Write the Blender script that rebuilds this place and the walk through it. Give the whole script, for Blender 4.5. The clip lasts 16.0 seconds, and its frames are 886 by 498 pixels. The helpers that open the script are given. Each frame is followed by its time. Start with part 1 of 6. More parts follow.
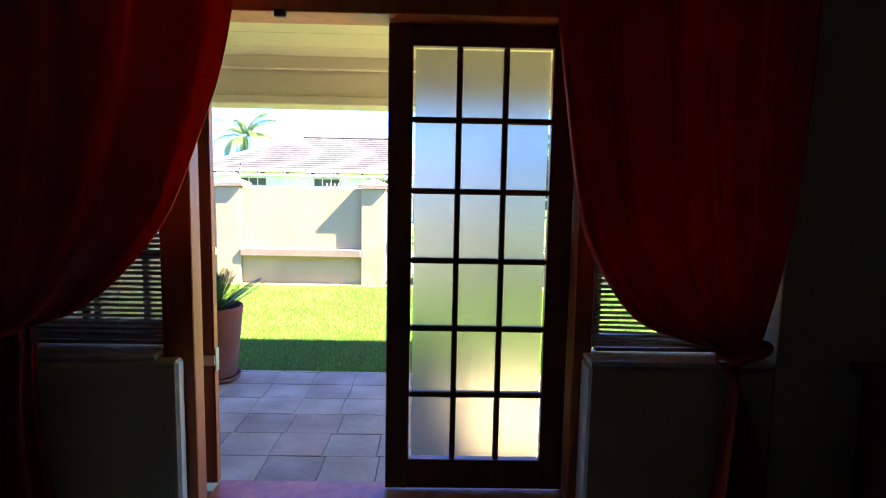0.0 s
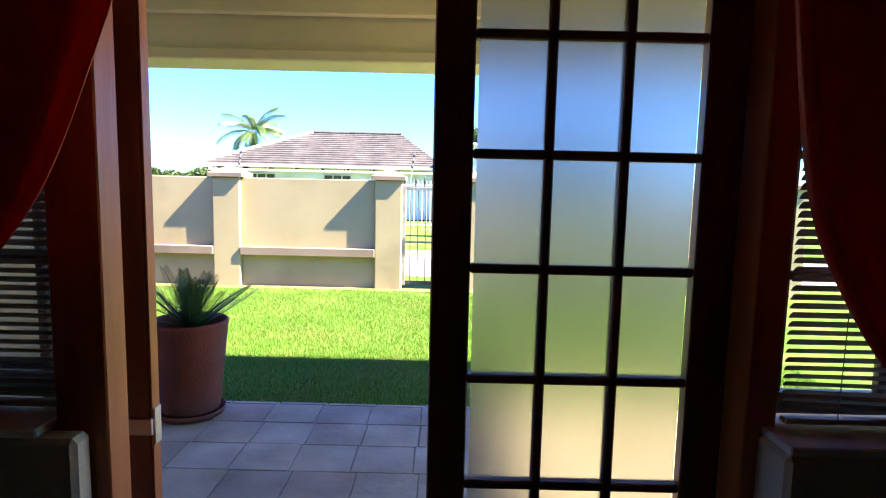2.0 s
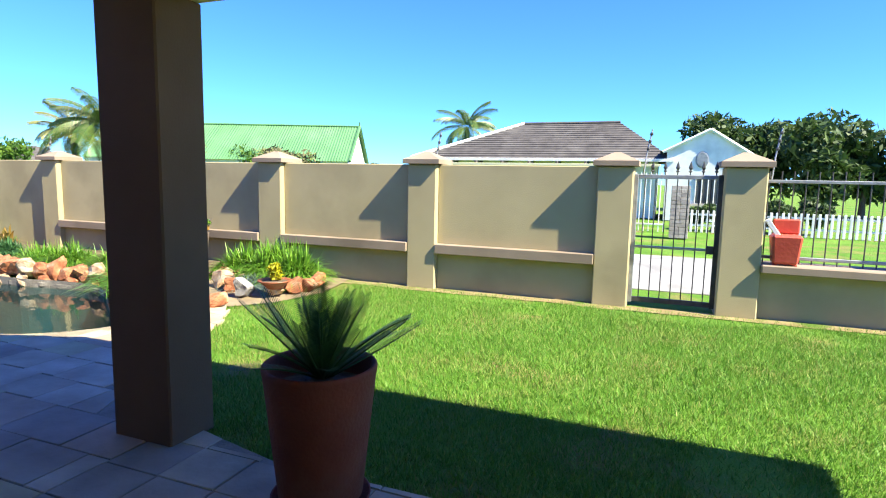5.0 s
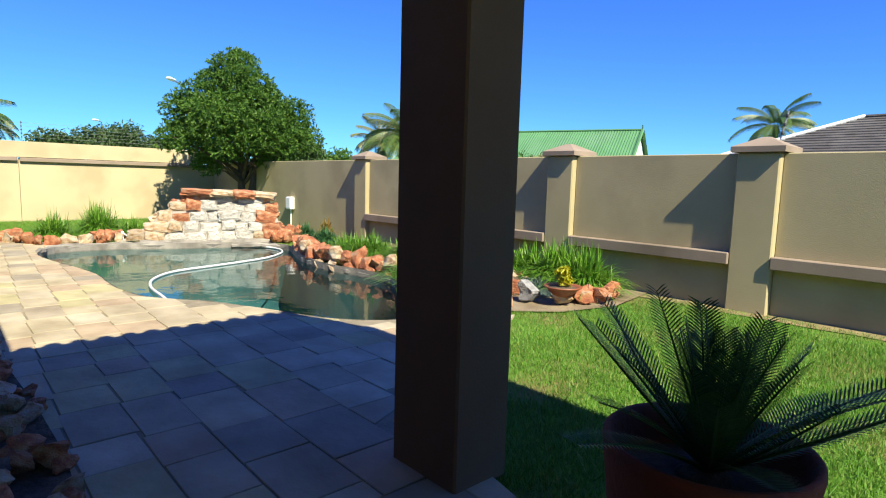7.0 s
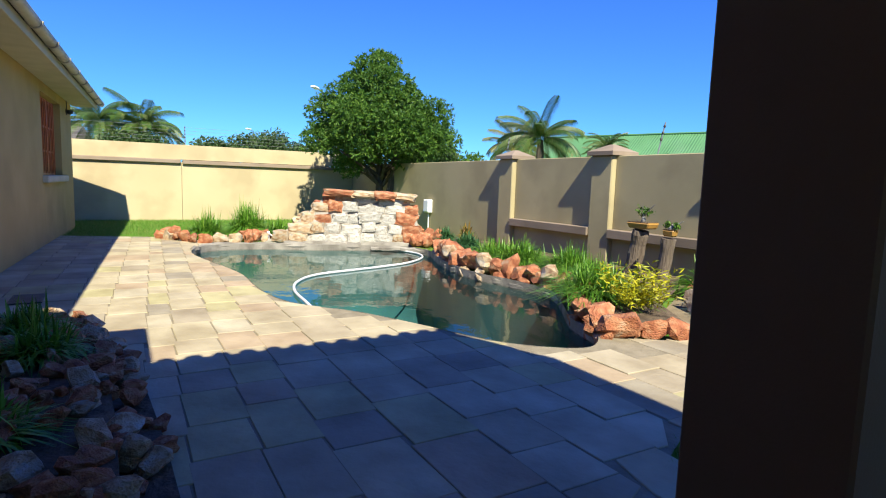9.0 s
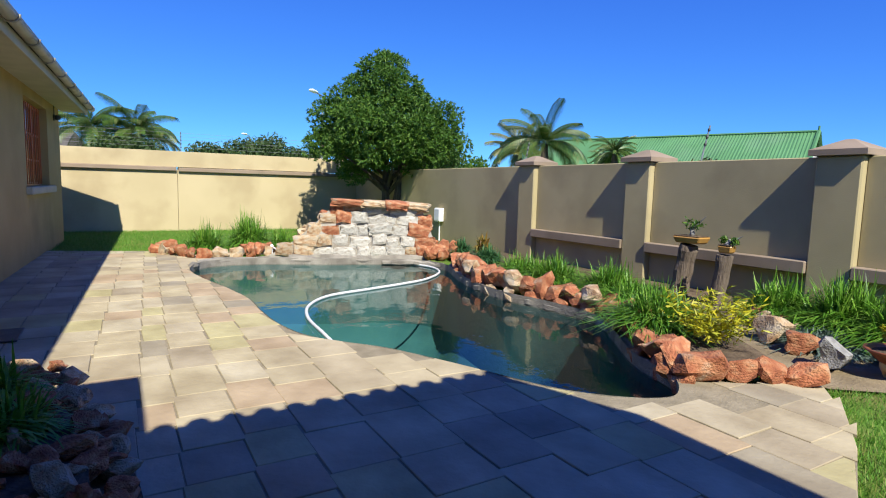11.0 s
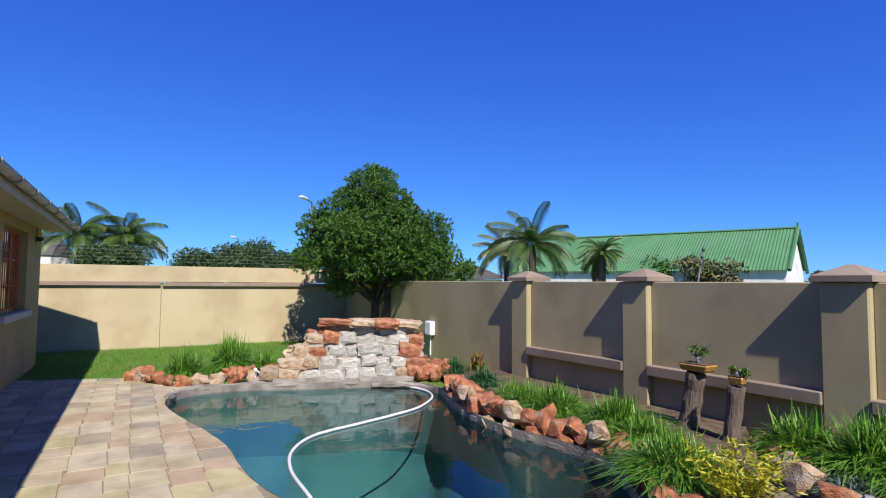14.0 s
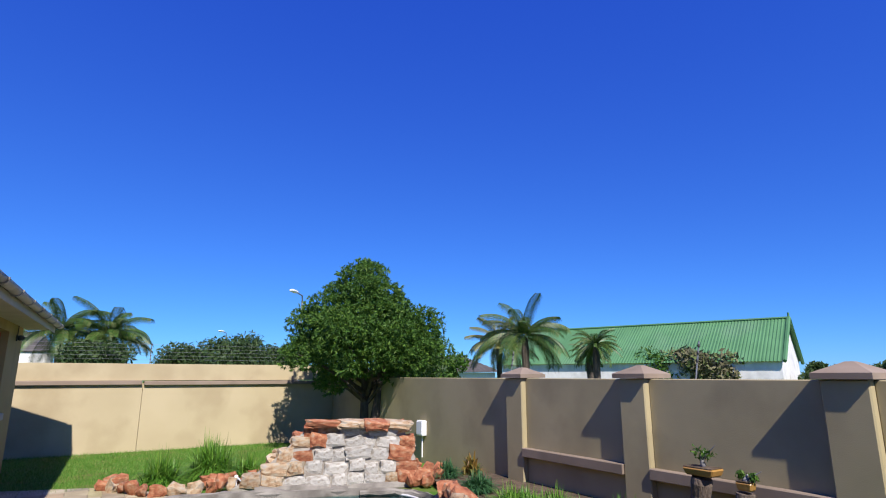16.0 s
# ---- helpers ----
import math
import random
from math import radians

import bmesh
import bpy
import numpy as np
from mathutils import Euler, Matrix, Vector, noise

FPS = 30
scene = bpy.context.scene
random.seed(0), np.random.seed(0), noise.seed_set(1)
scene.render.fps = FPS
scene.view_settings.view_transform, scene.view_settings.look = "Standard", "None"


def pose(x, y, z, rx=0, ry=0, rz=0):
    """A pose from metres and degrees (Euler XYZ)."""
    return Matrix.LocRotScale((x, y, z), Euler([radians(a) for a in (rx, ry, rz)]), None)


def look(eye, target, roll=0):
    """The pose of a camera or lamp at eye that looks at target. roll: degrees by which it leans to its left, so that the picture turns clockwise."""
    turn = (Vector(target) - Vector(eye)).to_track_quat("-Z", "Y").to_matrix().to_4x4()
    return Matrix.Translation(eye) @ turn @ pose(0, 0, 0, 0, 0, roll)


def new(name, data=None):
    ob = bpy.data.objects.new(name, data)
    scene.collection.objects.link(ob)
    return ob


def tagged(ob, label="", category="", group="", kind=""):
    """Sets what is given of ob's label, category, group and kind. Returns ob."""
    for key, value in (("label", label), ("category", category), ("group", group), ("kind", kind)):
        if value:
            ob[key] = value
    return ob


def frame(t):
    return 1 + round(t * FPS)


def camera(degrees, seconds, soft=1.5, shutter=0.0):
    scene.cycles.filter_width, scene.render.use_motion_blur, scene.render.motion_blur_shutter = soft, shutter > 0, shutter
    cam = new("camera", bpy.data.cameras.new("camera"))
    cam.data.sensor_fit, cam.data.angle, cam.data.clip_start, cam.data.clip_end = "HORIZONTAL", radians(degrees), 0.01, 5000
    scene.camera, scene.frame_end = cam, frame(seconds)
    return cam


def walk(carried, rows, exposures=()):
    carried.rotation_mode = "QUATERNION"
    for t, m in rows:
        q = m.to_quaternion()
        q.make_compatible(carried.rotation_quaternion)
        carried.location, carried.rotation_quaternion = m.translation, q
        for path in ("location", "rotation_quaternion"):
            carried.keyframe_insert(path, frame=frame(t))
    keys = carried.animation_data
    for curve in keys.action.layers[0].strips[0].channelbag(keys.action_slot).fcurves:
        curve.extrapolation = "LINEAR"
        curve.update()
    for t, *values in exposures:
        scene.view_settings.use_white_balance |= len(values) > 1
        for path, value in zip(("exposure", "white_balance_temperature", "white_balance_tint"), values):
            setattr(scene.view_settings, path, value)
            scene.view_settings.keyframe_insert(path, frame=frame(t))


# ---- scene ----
cam = camera(76.3, 16.0, soft=1.1)
PATH = [
    (0, (-0.359, 1.209, 1.413), (-0.327, 3.197, 1.199), 1.1),
    (0.5, (-0.420, 1.392, 1.395), (-0.387, 3.380, 1.182), 1.2),
    (1, (-0.463, 1.589, 1.363), (-0.424, 3.577, 1.150), 1.1),
    (1.5, (-0.500, 1.856, 1.340), (-0.467, 3.844, 1.124), 1.3),
    (2, (-0.522, 2.129, 1.314), (-0.526, 4.117, 1.097), 1.3),
    (2.5, (-0.552, 2.417, 1.288), (-0.612, 4.404, 1.069), 1.3),
    (3, (-0.603, 2.685, 1.262), (-0.742, 4.667, 1.040), 1.4),
    (5.3, (-0.896, 3.611, 1.206), (-1.715, 5.419, 0.964), 1.4),
    (5.5, (-0.966, 3.670, 1.186), (-1.862, 5.442, 0.949), 1.6),
    (6, (-1.156, 3.833, 1.163), (-2.284, 5.466, 0.922), 1.5),
    (6.5, (-1.298, 3.967, 1.112), (-2.612, 5.456, 0.875), 1.7),
    (7, (-1.497, 4.071, 1.063), (-2.968, 5.405, 0.825), 1.6),
    (7.5, (-1.718, 4.132, 1.040), (-3.304, 5.326, 0.800), 1.7),
    (8, (-1.953, 4.181, 1.017), (-3.622, 5.258, 0.777), 1.9),
    (8.5, (-2.161, 4.220, 0.998), (-3.862, 5.245, 0.762), 1.9),
    (9, (-2.354, 4.242, 0.974), (-4.077, 5.231, 0.746), 1.9),
    (9.2, (-2.438, 4.241, 0.975), (-4.163, 5.227, 0.746), 2.0),
    (11.5, (-3.113, 4.288, 1.097), (-4.827, 5.296, 0.888), 1.4),
    (12, (-3.168, 4.298, 1.168), (-4.881, 5.311, 0.965), 1.3),
    (12.5, (-3.213, 4.315, 1.214), (-4.923, 5.334, 1.023), 1.2),
    (13, (-3.240, 4.330, 1.270), (-4.952, 5.356, 1.151), 1.0),
    (13.5, (-3.245, 4.347, 1.313), (-4.959, 5.378, 1.315), 0.8),
    (14, (-3.247, 4.351, 1.353), (-4.953, 5.387, 1.473), 0.5),
    (14.5, (-3.261, 4.357, 1.372), (-4.958, 5.395, 1.579), 0.4),
    (15, (-3.265, 4.349, 1.389), (-4.948, 5.389, 1.683), 0.3),
    (15.5, (-3.270, 4.343, 1.395), (-4.938, 5.383, 1.762), 0.3),
    (16, (-3.273, 4.359, 1.416), (-4.925, 5.397, 1.855), 0.0),
]
EXPOSURES = [(0, 3.75, 7500, 15), (1.0, 3.42, 7500, 15), (2.0, 3.0, 7500, 13), (3.0, 2.5, 7400, 10), (5.5, 1.8, 7200, 1), (7.0, 1.15, 7100, 1), (9.0, 1.1, 6900, 1), (11.5, 0.7, 6450, 6), (13.0, 0.55, 6350, 11), (16.0, 0.52, 6200, 14)]
walk(cam, [(t, look(eye, target, roll)) for t, eye, target, roll in PATH], EXPOSURES)

from mathutils.geometry import tessellate_polygon

# ---- world and light ----
world = bpy.data.worlds.new("sky")
scene.world = world
world.use_nodes = True
wn, wl = world.node_tree.nodes, world.node_tree.links
sky = wn.new("ShaderNodeTexSky")
sky.sky_type, sky.sun_disc = "NISHITA", False
SUN_WAY = Vector((-0.60, 0.115, -0.65)).normalized()
sky.sun_elevation = math.asin(-SUN_WAY.z)
sky.sun_rotation = math.atan2(-SUN_WAY.x, -SUN_WAY.y)
sky.air_density, sky.dust_density, sky.ozone_density, sky.altitude = 1.0, 0.0, 5.0, 1500
# clear southern sky: the model's falloff, deepened to the saturated blue of the dome
tint = wn.new("ShaderNodeMix")
tint.data_type, tint.blend_type = "RGBA", "MULTIPLY"
tint.inputs["Factor"].default_value = 1.0
tint.inputs["B"].default_value = (0.26, 0.53, 0.65, 1)
wl.new(sky.outputs[0], tint.inputs["A"])
deep = wn.new("ShaderNodeMix")
deep.data_type, deep.blend_type = "RGBA", "ADD"
deep.inputs["Factor"].default_value = 1.0
deep.inputs["B"].default_value = (0.0, 0.02, 2.35, 1)
wl.new(tint.outputs["Result"], deep.inputs["A"])
wl.new(deep.outputs["Result"], wn["Background"].inputs[0])
wn["Background"].inputs[1].default_value = 0.1
sun = new("sun", bpy.data.lights.new("sun", "SUN"))
sun.data.energy, sun.data.angle, sun.data.color = 5.0, radians(0.55), (1.0, 0.94, 0.84)
sun.matrix_world = Matrix.Translation((6, -3, 12)) @ SUN_WAY.to_track_quat("-Z", "Y").to_matrix().to_4x4()


# ---- mesh helpers ----
def link_mesh(name, verts, faces, mat, parent=None, label="", smooth=False):
    me = bpy.data.meshes.new(name)
    me.from_pydata([tuple(v) for v in verts], [], faces)
    if smooth:
        me.polygons.foreach_set("use_smooth", [True] * len(me.polygons))
    if mat:
        me.materials.append(mat)
    me.update()
    ob = new(name, me)
    ob.parent = parent
    if label:
        ob["label"] = label
    return ob


def part(name, bm, mat, parent=None, label="", smooth=False):
    me = bpy.data.meshes.new(name)
    bm.normal_update()
    bm.to_mesh(me)
    bm.free()
    if smooth:
        me.polygons.foreach_set("use_smooth", [True] * len(me.polygons))
    me.materials.append(mat)
    ob = new(name, me)
    ob.parent = parent
    if label:
        ob["label"] = label
    return ob


def thing(name, at, label, category, group="", rz=0.0):
    ob = new(name)
    ob.empty_display_size = 0.1
    ob.matrix_world = pose(at[0], at[1], at[2], 0, 0, rz)
    return tagged(ob, label, category, group)


def cbox(x0, x1, y0, y1, z0, z1, c=0.004):
    """A box with chamfered edges, as vertices and faces."""
    c = min(c, (x1 - x0) * 0.45, (y1 - y0) * 0.45, (z1 - z0) * 0.45)
    v, idx = [], {}
    for i, x in enumerate((x0, x1)):
        for j, y in enumerate((y0, y1)):
            for k, z in enumerate((z0, z1)):
                sx, sy, sz = (c, -c)[i], (c, -c)[j], (c, -c)[k]
                idx[i, j, k, 0] = len(v); v.append((x, y + sy, z + sz))
                idx[i, j, k, 1] = len(v); v.append((x + sx, y, z + sz))
                idx[i, j, k, 2] = len(v); v.append((x + sx, y + sy, z))
    f = []
    q = ((0, 0), (1, 0), (1, 1), (0, 1))
    for a in (0, 1):
        s = 1 if a else -1
        f.append([idx[a, j, k, 0] for j, k in q][::s])
        f.append([idx[j, a, k, 1] for j, k in q][::-s])
        f.append([idx[j, k, a, 2] for j, k in q][::s])
    for a in (0, 1):
        for b in (0, 1):
            f.append([idx[a, b, 0, 0], idx[a, b, 0, 1], idx[a, b, 1, 1], idx[a, b, 1, 0]][:: 1 if a != b else -1])
            f.append([idx[a, 0, b, 0], idx[a, 0, b, 2], idx[a, 1, b, 2], idx[a, 1, b, 0]][:: -1 if a != b else 1])
            f.append([idx[0, a, b, 1], idx[0, a, b, 2], idx[1, a, b, 2], idx[1, a, b, 1]][:: 1 if a != b else -1])
            for k in (0, 1):
                f.append([idx[a, b, k, 0], idx[a, b, k, 1], idx[a, b, k, 2]][:: 1 if (a + b + k) % 2 else -1])
    return v, f


def join(*pieces):
    v, f = [], []
    for pv, pf in pieces:
        n = len(v)
        v.extend(pv)
        f.extend([[i + n for i in face] for face in pf])
    return v, f


def moved(piece, m):
    return [m @ Vector(p) for p in piece[0]], piece[1]


def block(name, x0, x1, y0, y1, z0, z1, mat, parent=None, label="", c=0.004):
    return link_mesh(name, *cbox(x0, x1, y0, y1, z0, z1, c), mat, parent, label)


def tube(points, radius, sides=8, cap=True):
    """A round tube along points; radius may be one number or one a point."""
    pts = [Vector(p) for p in points]
    rad = radius if isinstance(radius, (list, tuple)) else [radius] * len(pts)
    v, f = [], []
    up = Vector((0, 0, 1))
    side = None
    for i, p in enumerate(pts):
        d = (pts[min(i + 1, len(pts) - 1)] - pts[max(i - 1, 0)]).normalized()
        if side is None:
            side = d.cross(up if abs(d.z) < 0.9 else Vector((1, 0, 0))).normalized()
        side = (side - d * side.dot(d)).normalized()
        other = d.cross(side)
        for k in range(sides):
            a = 2 * math.pi * k / sides
            v.append(p + (side * math.cos(a) + other * math.sin(a)) * rad[i])
    for i in range(len(pts) - 1):
        for k in range(sides):
            a, b = i * sides + k, i * sides + (k + 1) % sides
            f.append([a, b, b + sides, a + sides])
    if cap:
        f.append(list(range(sides))[::-1])
        f.append([len(v) - sides + k for k in range(sides)])
    return v, f


def lathe(profile, sides=32):
    """A turned body from (radius, height) pairs."""
    v, f = [], []
    for r, z in profile:
        for k in range(sides):
            a = 2 * math.pi * k / sides
            v.append((r * math.cos(a), r * math.sin(a), z))
    for i in range(len(profile) - 1):
        for k in range(sides):
            a, b = i * sides + k, i * sides + (k + 1) % sides
            f.append([a, b, b + sides, a + sides])
    f.append(list(range(sides))[::-1])
    f.append([len(v) - sides + k for k in range(sides)])
    return v, f


def spline(points, per=6, closed=True):
    """A smooth curve through plan points."""
    n, out = len(points), []
    for i in range(n if closed else n - 1):
        if closed:
            p0, p1, p2, p3 = (Vector(points[(i + k) % n]) for k in (-1, 0, 1, 2))
        else:
            p0, p1, p2, p3 = (Vector(points[min(max(i + k, 0), n - 1)]) for k in (-1, 0, 1, 2))
        for s in range(per):
            t = s / per
            out.append(0.5 * (2 * p1 + (p2 - p0) * t + (2 * p0 - 5 * p1 + 4 * p2 - p3) * t * t + (3 * p1 - p0 - 3 * p2 + p3) * t ** 3))
    if not closed:
        out.append(Vector(points[-1]))
    return out


def fill(loops, z):
    """Flat faces between an outer loop and its holes."""
    loops3 = [[Vector((p[0], p[1], z)) for p in loop] for loop in loops]
    tris = tessellate_polygon(loops3)
    v = [p for loop in loops3 for p in loop]
    f = []
    for t in tris:
        a, b, c = (v[i] for i in t)
        f.append(list(t) if (b - a).cross(c - a).z > 0 else list(t)[::-1])
    return v, f


# ---- materials ----
def material(name, c1, c2=None, scale=6.0, rough=0.8, bump=0.15, fine=60.0, metal=0.0, spots=None, spot_scale=1.5, vary=0.0, spec=0.4, detail=6.0, stretch=None, mix_at=(0.35, 0.65)):
    """A surface with two scales of colour variation and fine relief, in world-size coordinates."""
    m = bpy.data.materials.new(name)
    m.use_nodes = True
    n, l = m.node_tree.nodes, m.node_tree.links
    b = n["Principled BSDF"]
    b.inputs["Roughness"].default_value = rough
    b.inputs["Metallic"].default_value = metal
    b.inputs["Specular IOR Level"].default_value = spec
    co = n.new("ShaderNodeTexCoord")
    src = co.outputs["Object"]
    if stretch:
        mp = n.new("ShaderNodeMapping")
        mp.inputs["Scale"].default_value = stretch
        l.new(src, mp.inputs[0])
        src = mp.outputs[0]
    big = n.new("ShaderNodeTexNoise")
    big.inputs["Scale"].default_value, big.inputs["Detail"].default_value = scale, detail
    l.new(src, big.inputs["Vector"])
    ramp = n.new("ShaderNodeValToRGB")
    ramp.color_ramp.elements[0].position, ramp.color_ramp.elements[1].position = mix_at
    ramp.color_ramp.elements[0].color = (*c1, 1)
    ramp.color_ramp.elements[1].color = (*(c2 or [min(1, c * 1.2) for c in c1]), 1)
    l.new(big.outputs["Fac"], ramp.inputs[0])
    out = ramp.outputs[0]
    if spots:
        sn = n.new("ShaderNodeTexNoise")
        sn.inputs["Scale"].default_value, sn.inputs["Detail"].default_value = spot_scale, 8
        l.new(src, sn.inputs["Vector"])
        sr = n.new("ShaderNodeValToRGB")
        sr.color_ramp.elements[0].position, sr.color_ramp.elements[1].position = 0.5, 0.68
        l.new(sn.outputs["Fac"], sr.inputs[0])
        mx = n.new("ShaderNodeMix")
        mx.data_type = "RGBA"
        l.new(sr.outputs[0], mx.inputs["Factor"])
        l.new(out, mx.inputs["A"])
        mx.inputs["B"].default_value = (*spots, 1)
        out = mx.outputs["Result"]
    if vary:
        info = n.new("ShaderNodeObjectInfo")
        hsv = n.new("ShaderNodeHueSaturation")
        mr = n.new("ShaderNodeMapRange")
        mr.inputs["To Min"].default_value, mr.inputs["To Max"].default_value = 1 - vary, 1 + vary
        l.new(info.outputs["Random"], mr.inputs["Value"])
        l.new(mr.outputs[0], hsv.inputs["Value"])
        l.new(out, hsv.inputs["Color"])
        out = hsv.outputs[0]
    l.new(out, b.inputs["Base Color"])
    if bump:
        fn = n.new("ShaderNodeTexNoise")
        fn.inputs["Scale"].default_value, fn.inputs["Detail"].default_value = fine, 5
        l.new(src, fn.inputs["Vector"])
        bp = n.new("ShaderNodeBump")
        bp.inputs["Strength"].default_value, bp.inputs["Distance"].default_value = bump, 0.02
        l.new(fn.outputs["Fac"], bp.inputs["Height"])
        l.new(bp.outputs[0], b.inputs["Normal"])
    return m


def island_material(name, colours, rough=0.6, hue=0.02, trans=0.25):
    """Leaves and blades: every island its own tone, with light through the leaf."""
    m = bpy.data.materials.new(name)
    m.use_nodes = True
    n, l = m.node_tree.nodes, m.node_tree.links
    b = n["Principled BSDF"]
    b.inputs["Roughness"].default_value = rough
    b.inputs["Specular IOR Level"].default_value = 0.35
    geo = n.new("ShaderNodeNewGeometry")
    ramp = n.new("ShaderNodeValToRGB")
    while len(ramp.color_ramp.elements) < len(colours):
        ramp.color_ramp.elements.new(0.5)
    for i, c in enumerate(colours):
        ramp.color_ramp.elements[i].position = i / max(1, len(colours) - 1)
        ramp.color_ramp.elements[i].color = (*c, 1)
    l.new(geo.outputs["Random Per Island"], ramp.inputs[0])
    l.new(ramp.outputs[0], b.inputs["Base Color"])
    tr = n.new("ShaderNodeBsdfTranslucent")
    l.new(ramp.outputs[0], tr.inputs["Color"])
    mx = n.new("ShaderNodeMixShader")
    mx.inputs[0].default_value = trans
    l.new(b.outputs[0], mx.inputs[1])
    l.new(tr.outputs[0], mx.inputs[2])
    l.new(mx.outputs[0], n["Material Output"].inputs[0])
    return m


M_WALL = material("yellow_plaster", (0.361, 0.302, 0.168), (0.412, 0.344, 0.197), 1.3, 0.92, 0.10, 110, spots=(0.319, 0.265, 0.151), spot_scale=1.4, spec=0.2)
M_BACKWALL = material("cream_plaster", (0.448, 0.367, 0.22), (0.496, 0.41, 0.251), 0.9, 0.92, 0.1, 110, spots=(0.4, 0.32, 0.19), spot_scale=1.2, spec=0.2)
M_CAP = material("taupe_paint", (0.244, 0.185, 0.134), (0.281, 0.218, 0.162), 3, 0.85, 0.1, 110, spots=(0.185, 0.143, 0.101), spec=0.25)
M_HOUSE = material("house_plaster", (0.40, 0.285, 0.115), (0.45, 0.325, 0.14), 1.5, 0.92, 0.1, 110, spots=(0.36, 0.26, 0.11), spot_scale=1.3, spec=0.2)
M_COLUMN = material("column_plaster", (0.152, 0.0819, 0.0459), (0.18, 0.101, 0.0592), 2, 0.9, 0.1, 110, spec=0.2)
M_CREAM = material("cream_boards", (0.62, 0.56, 0.36), (0.70, 0.63, 0.42), 2, 0.7, 0.1, 30, spec=0.3)
M_ROOMWALL = material("room_plaster", (0.60, 0.51, 0.36), (0.66, 0.57, 0.42), 2, 0.9, 0.15, 50, spec=0.2)
M_WHITE = material("white_paint", (0.74, 0.72, 0.68), (0.82, 0.80, 0.76), 4, 0.6, 0.08, 40, spots=(0.62, 0.6, 0.56))
M_CEIL = material("ceiling_paint", (0.6, 0.57, 0.5), (0.66, 0.63, 0.56), 2, 0.9, 0.05, 40, spec=0.2)
M_WOOD = material("red_brown_wood", (0.42, 0.085, 0.016), (0.54, 0.14, 0.026), 3, 0.42, 0.12, 25, stretch=(6, 6, 0.7), spec=0.5)
M_DARKWOOD = material("dark_wood", (0.17, 0.05, 0.022), (0.25, 0.078, 0.034), 3, 0.45, 0.12, 25, stretch=(6, 6, 0.7), spec=0.5)
M_FURN = material("dresser_wood", (0.06, 0.022, 0.012), (0.10, 0.035, 0.018), 2, 0.4, 0.1, 25, stretch=(0.8, 6, 6))
M_CURTAIN = material("red_curtain", (0.48, 0.040, 0.020), (0.58, 0.058, 0.028), 8, 0.3, 0.12, 220, stretch=(1, 1, 0.3), spec=0.7)
_n, _l = M_CURTAIN.node_tree.nodes, M_CURTAIN.node_tree.links
_t, _m = _n.new("ShaderNodeBsdfTranslucent"), _n.new("ShaderNodeMixShader")
_t.inputs["Color"].default_value = (0.75, 0.035, 0.020, 1)
_m.inputs[0].default_value = 0.36
_l.new(_n["Principled BSDF"].outputs[0], _m.inputs[1])
_l.new(_t.outputs[0], _m.inputs[2])
_l.new(_m.outputs[0], _n["Material Output"].inputs[0])
M_SLAT = material("blind_slat", (0.42, 0.36, 0.27), (0.50, 0.43, 0.33), 4, 0.45, 0.05, 40)
M_CORD = material("blind_cord", (0.4, 0.36, 0.3), None, 9, 0.9, 0)
M_STEEL = material("brushed_steel", (0.5, 0.5, 0.5), (0.6, 0.6, 0.6), 20, 0.35, 0.05, 80, metal=1.0)
M_IRON = material("black_iron", (0.03, 0.03, 0.032), (0.06, 0.06, 0.06), 12, 0.55, 0.15, 60)
M_GALV = material("galvanised_steel", (0.22, 0.23, 0.24), (0.34, 0.35, 0.36), 9, 0.5, 0.1, 60, metal=0.5)
M_TERRA = material("terracotta", (0.145, 0.0306, 0.0129), (0.187, 0.0441, 0.0188), 5, 0.85, 0.25, 70, spots=(0.169, 0.0588, 0.0353), spot_scale=3)
M_SOIL = material("soil", (0.07, 0.05, 0.035), (0.15, 0.11, 0.075), 9, 0.95, 0.8, 40, spec=0.1)
M_MORTAR = material("mortar", (0.19, 0.17, 0.145), (0.29, 0.265, 0.225), 5, 0.95, 0.5, 60, spots=(0.14, 0.125, 0.105), spot_scale=4, spec=0.15)
M_SLAB = material("joint_sand", (0.20, 0.168, 0.115), (0.27, 0.228, 0.16), 7, 0.95, 0.4, 60, spec=0.1)
M_LIME = material("limed_mortar", (0.27, 0.245, 0.205), (0.36, 0.33, 0.28), 6, 0.9, 0.6, 40, spots=(0.22, 0.19, 0.15), spot_scale=3)
M_WATERSTONE = material("pale_limed_stone", (0.36, 0.335, 0.29), (0.50, 0.475, 0.42), 5, 0.85, 0.6, 30, spots=(0.29, 0.25, 0.20), spot_scale=4, vary=0.12)
M_GUTTER = material("gutter_paint", (0.353, 0.319, 0.252), (0.437, 0.395, 0.319), 5, 0.55, 0.1, 40, spots=(0.252, 0.218, 0.168), spot_scale=3)
M_SOFFIT = material("soffit_paint", (0.42, 0.386, 0.286), (0.487, 0.445, 0.336), 3, 0.8, 0.1, 40)
M_ROOFTILE = material("brown_roof_tile", (0.055, 0.049, 0.045), (0.09, 0.08, 0.072), 3, 0.85, 0.3, 25, spots=(0.11, 0.10, 0.09), spot_scale=1)
M_GREENROOF = material("green_sheet_roof", (0.063, 0.168, 0.063), (0.084, 0.21, 0.084), 0.6, 0.6, 0.05, 20, spots=(0.101, 0.202, 0.101), spot_scale=0.4)
M_HOSE = material("white_hose", (0.554, 0.554, 0.554), (0.638, 0.638, 0.638), 8, 0.45, 0.1, 90)
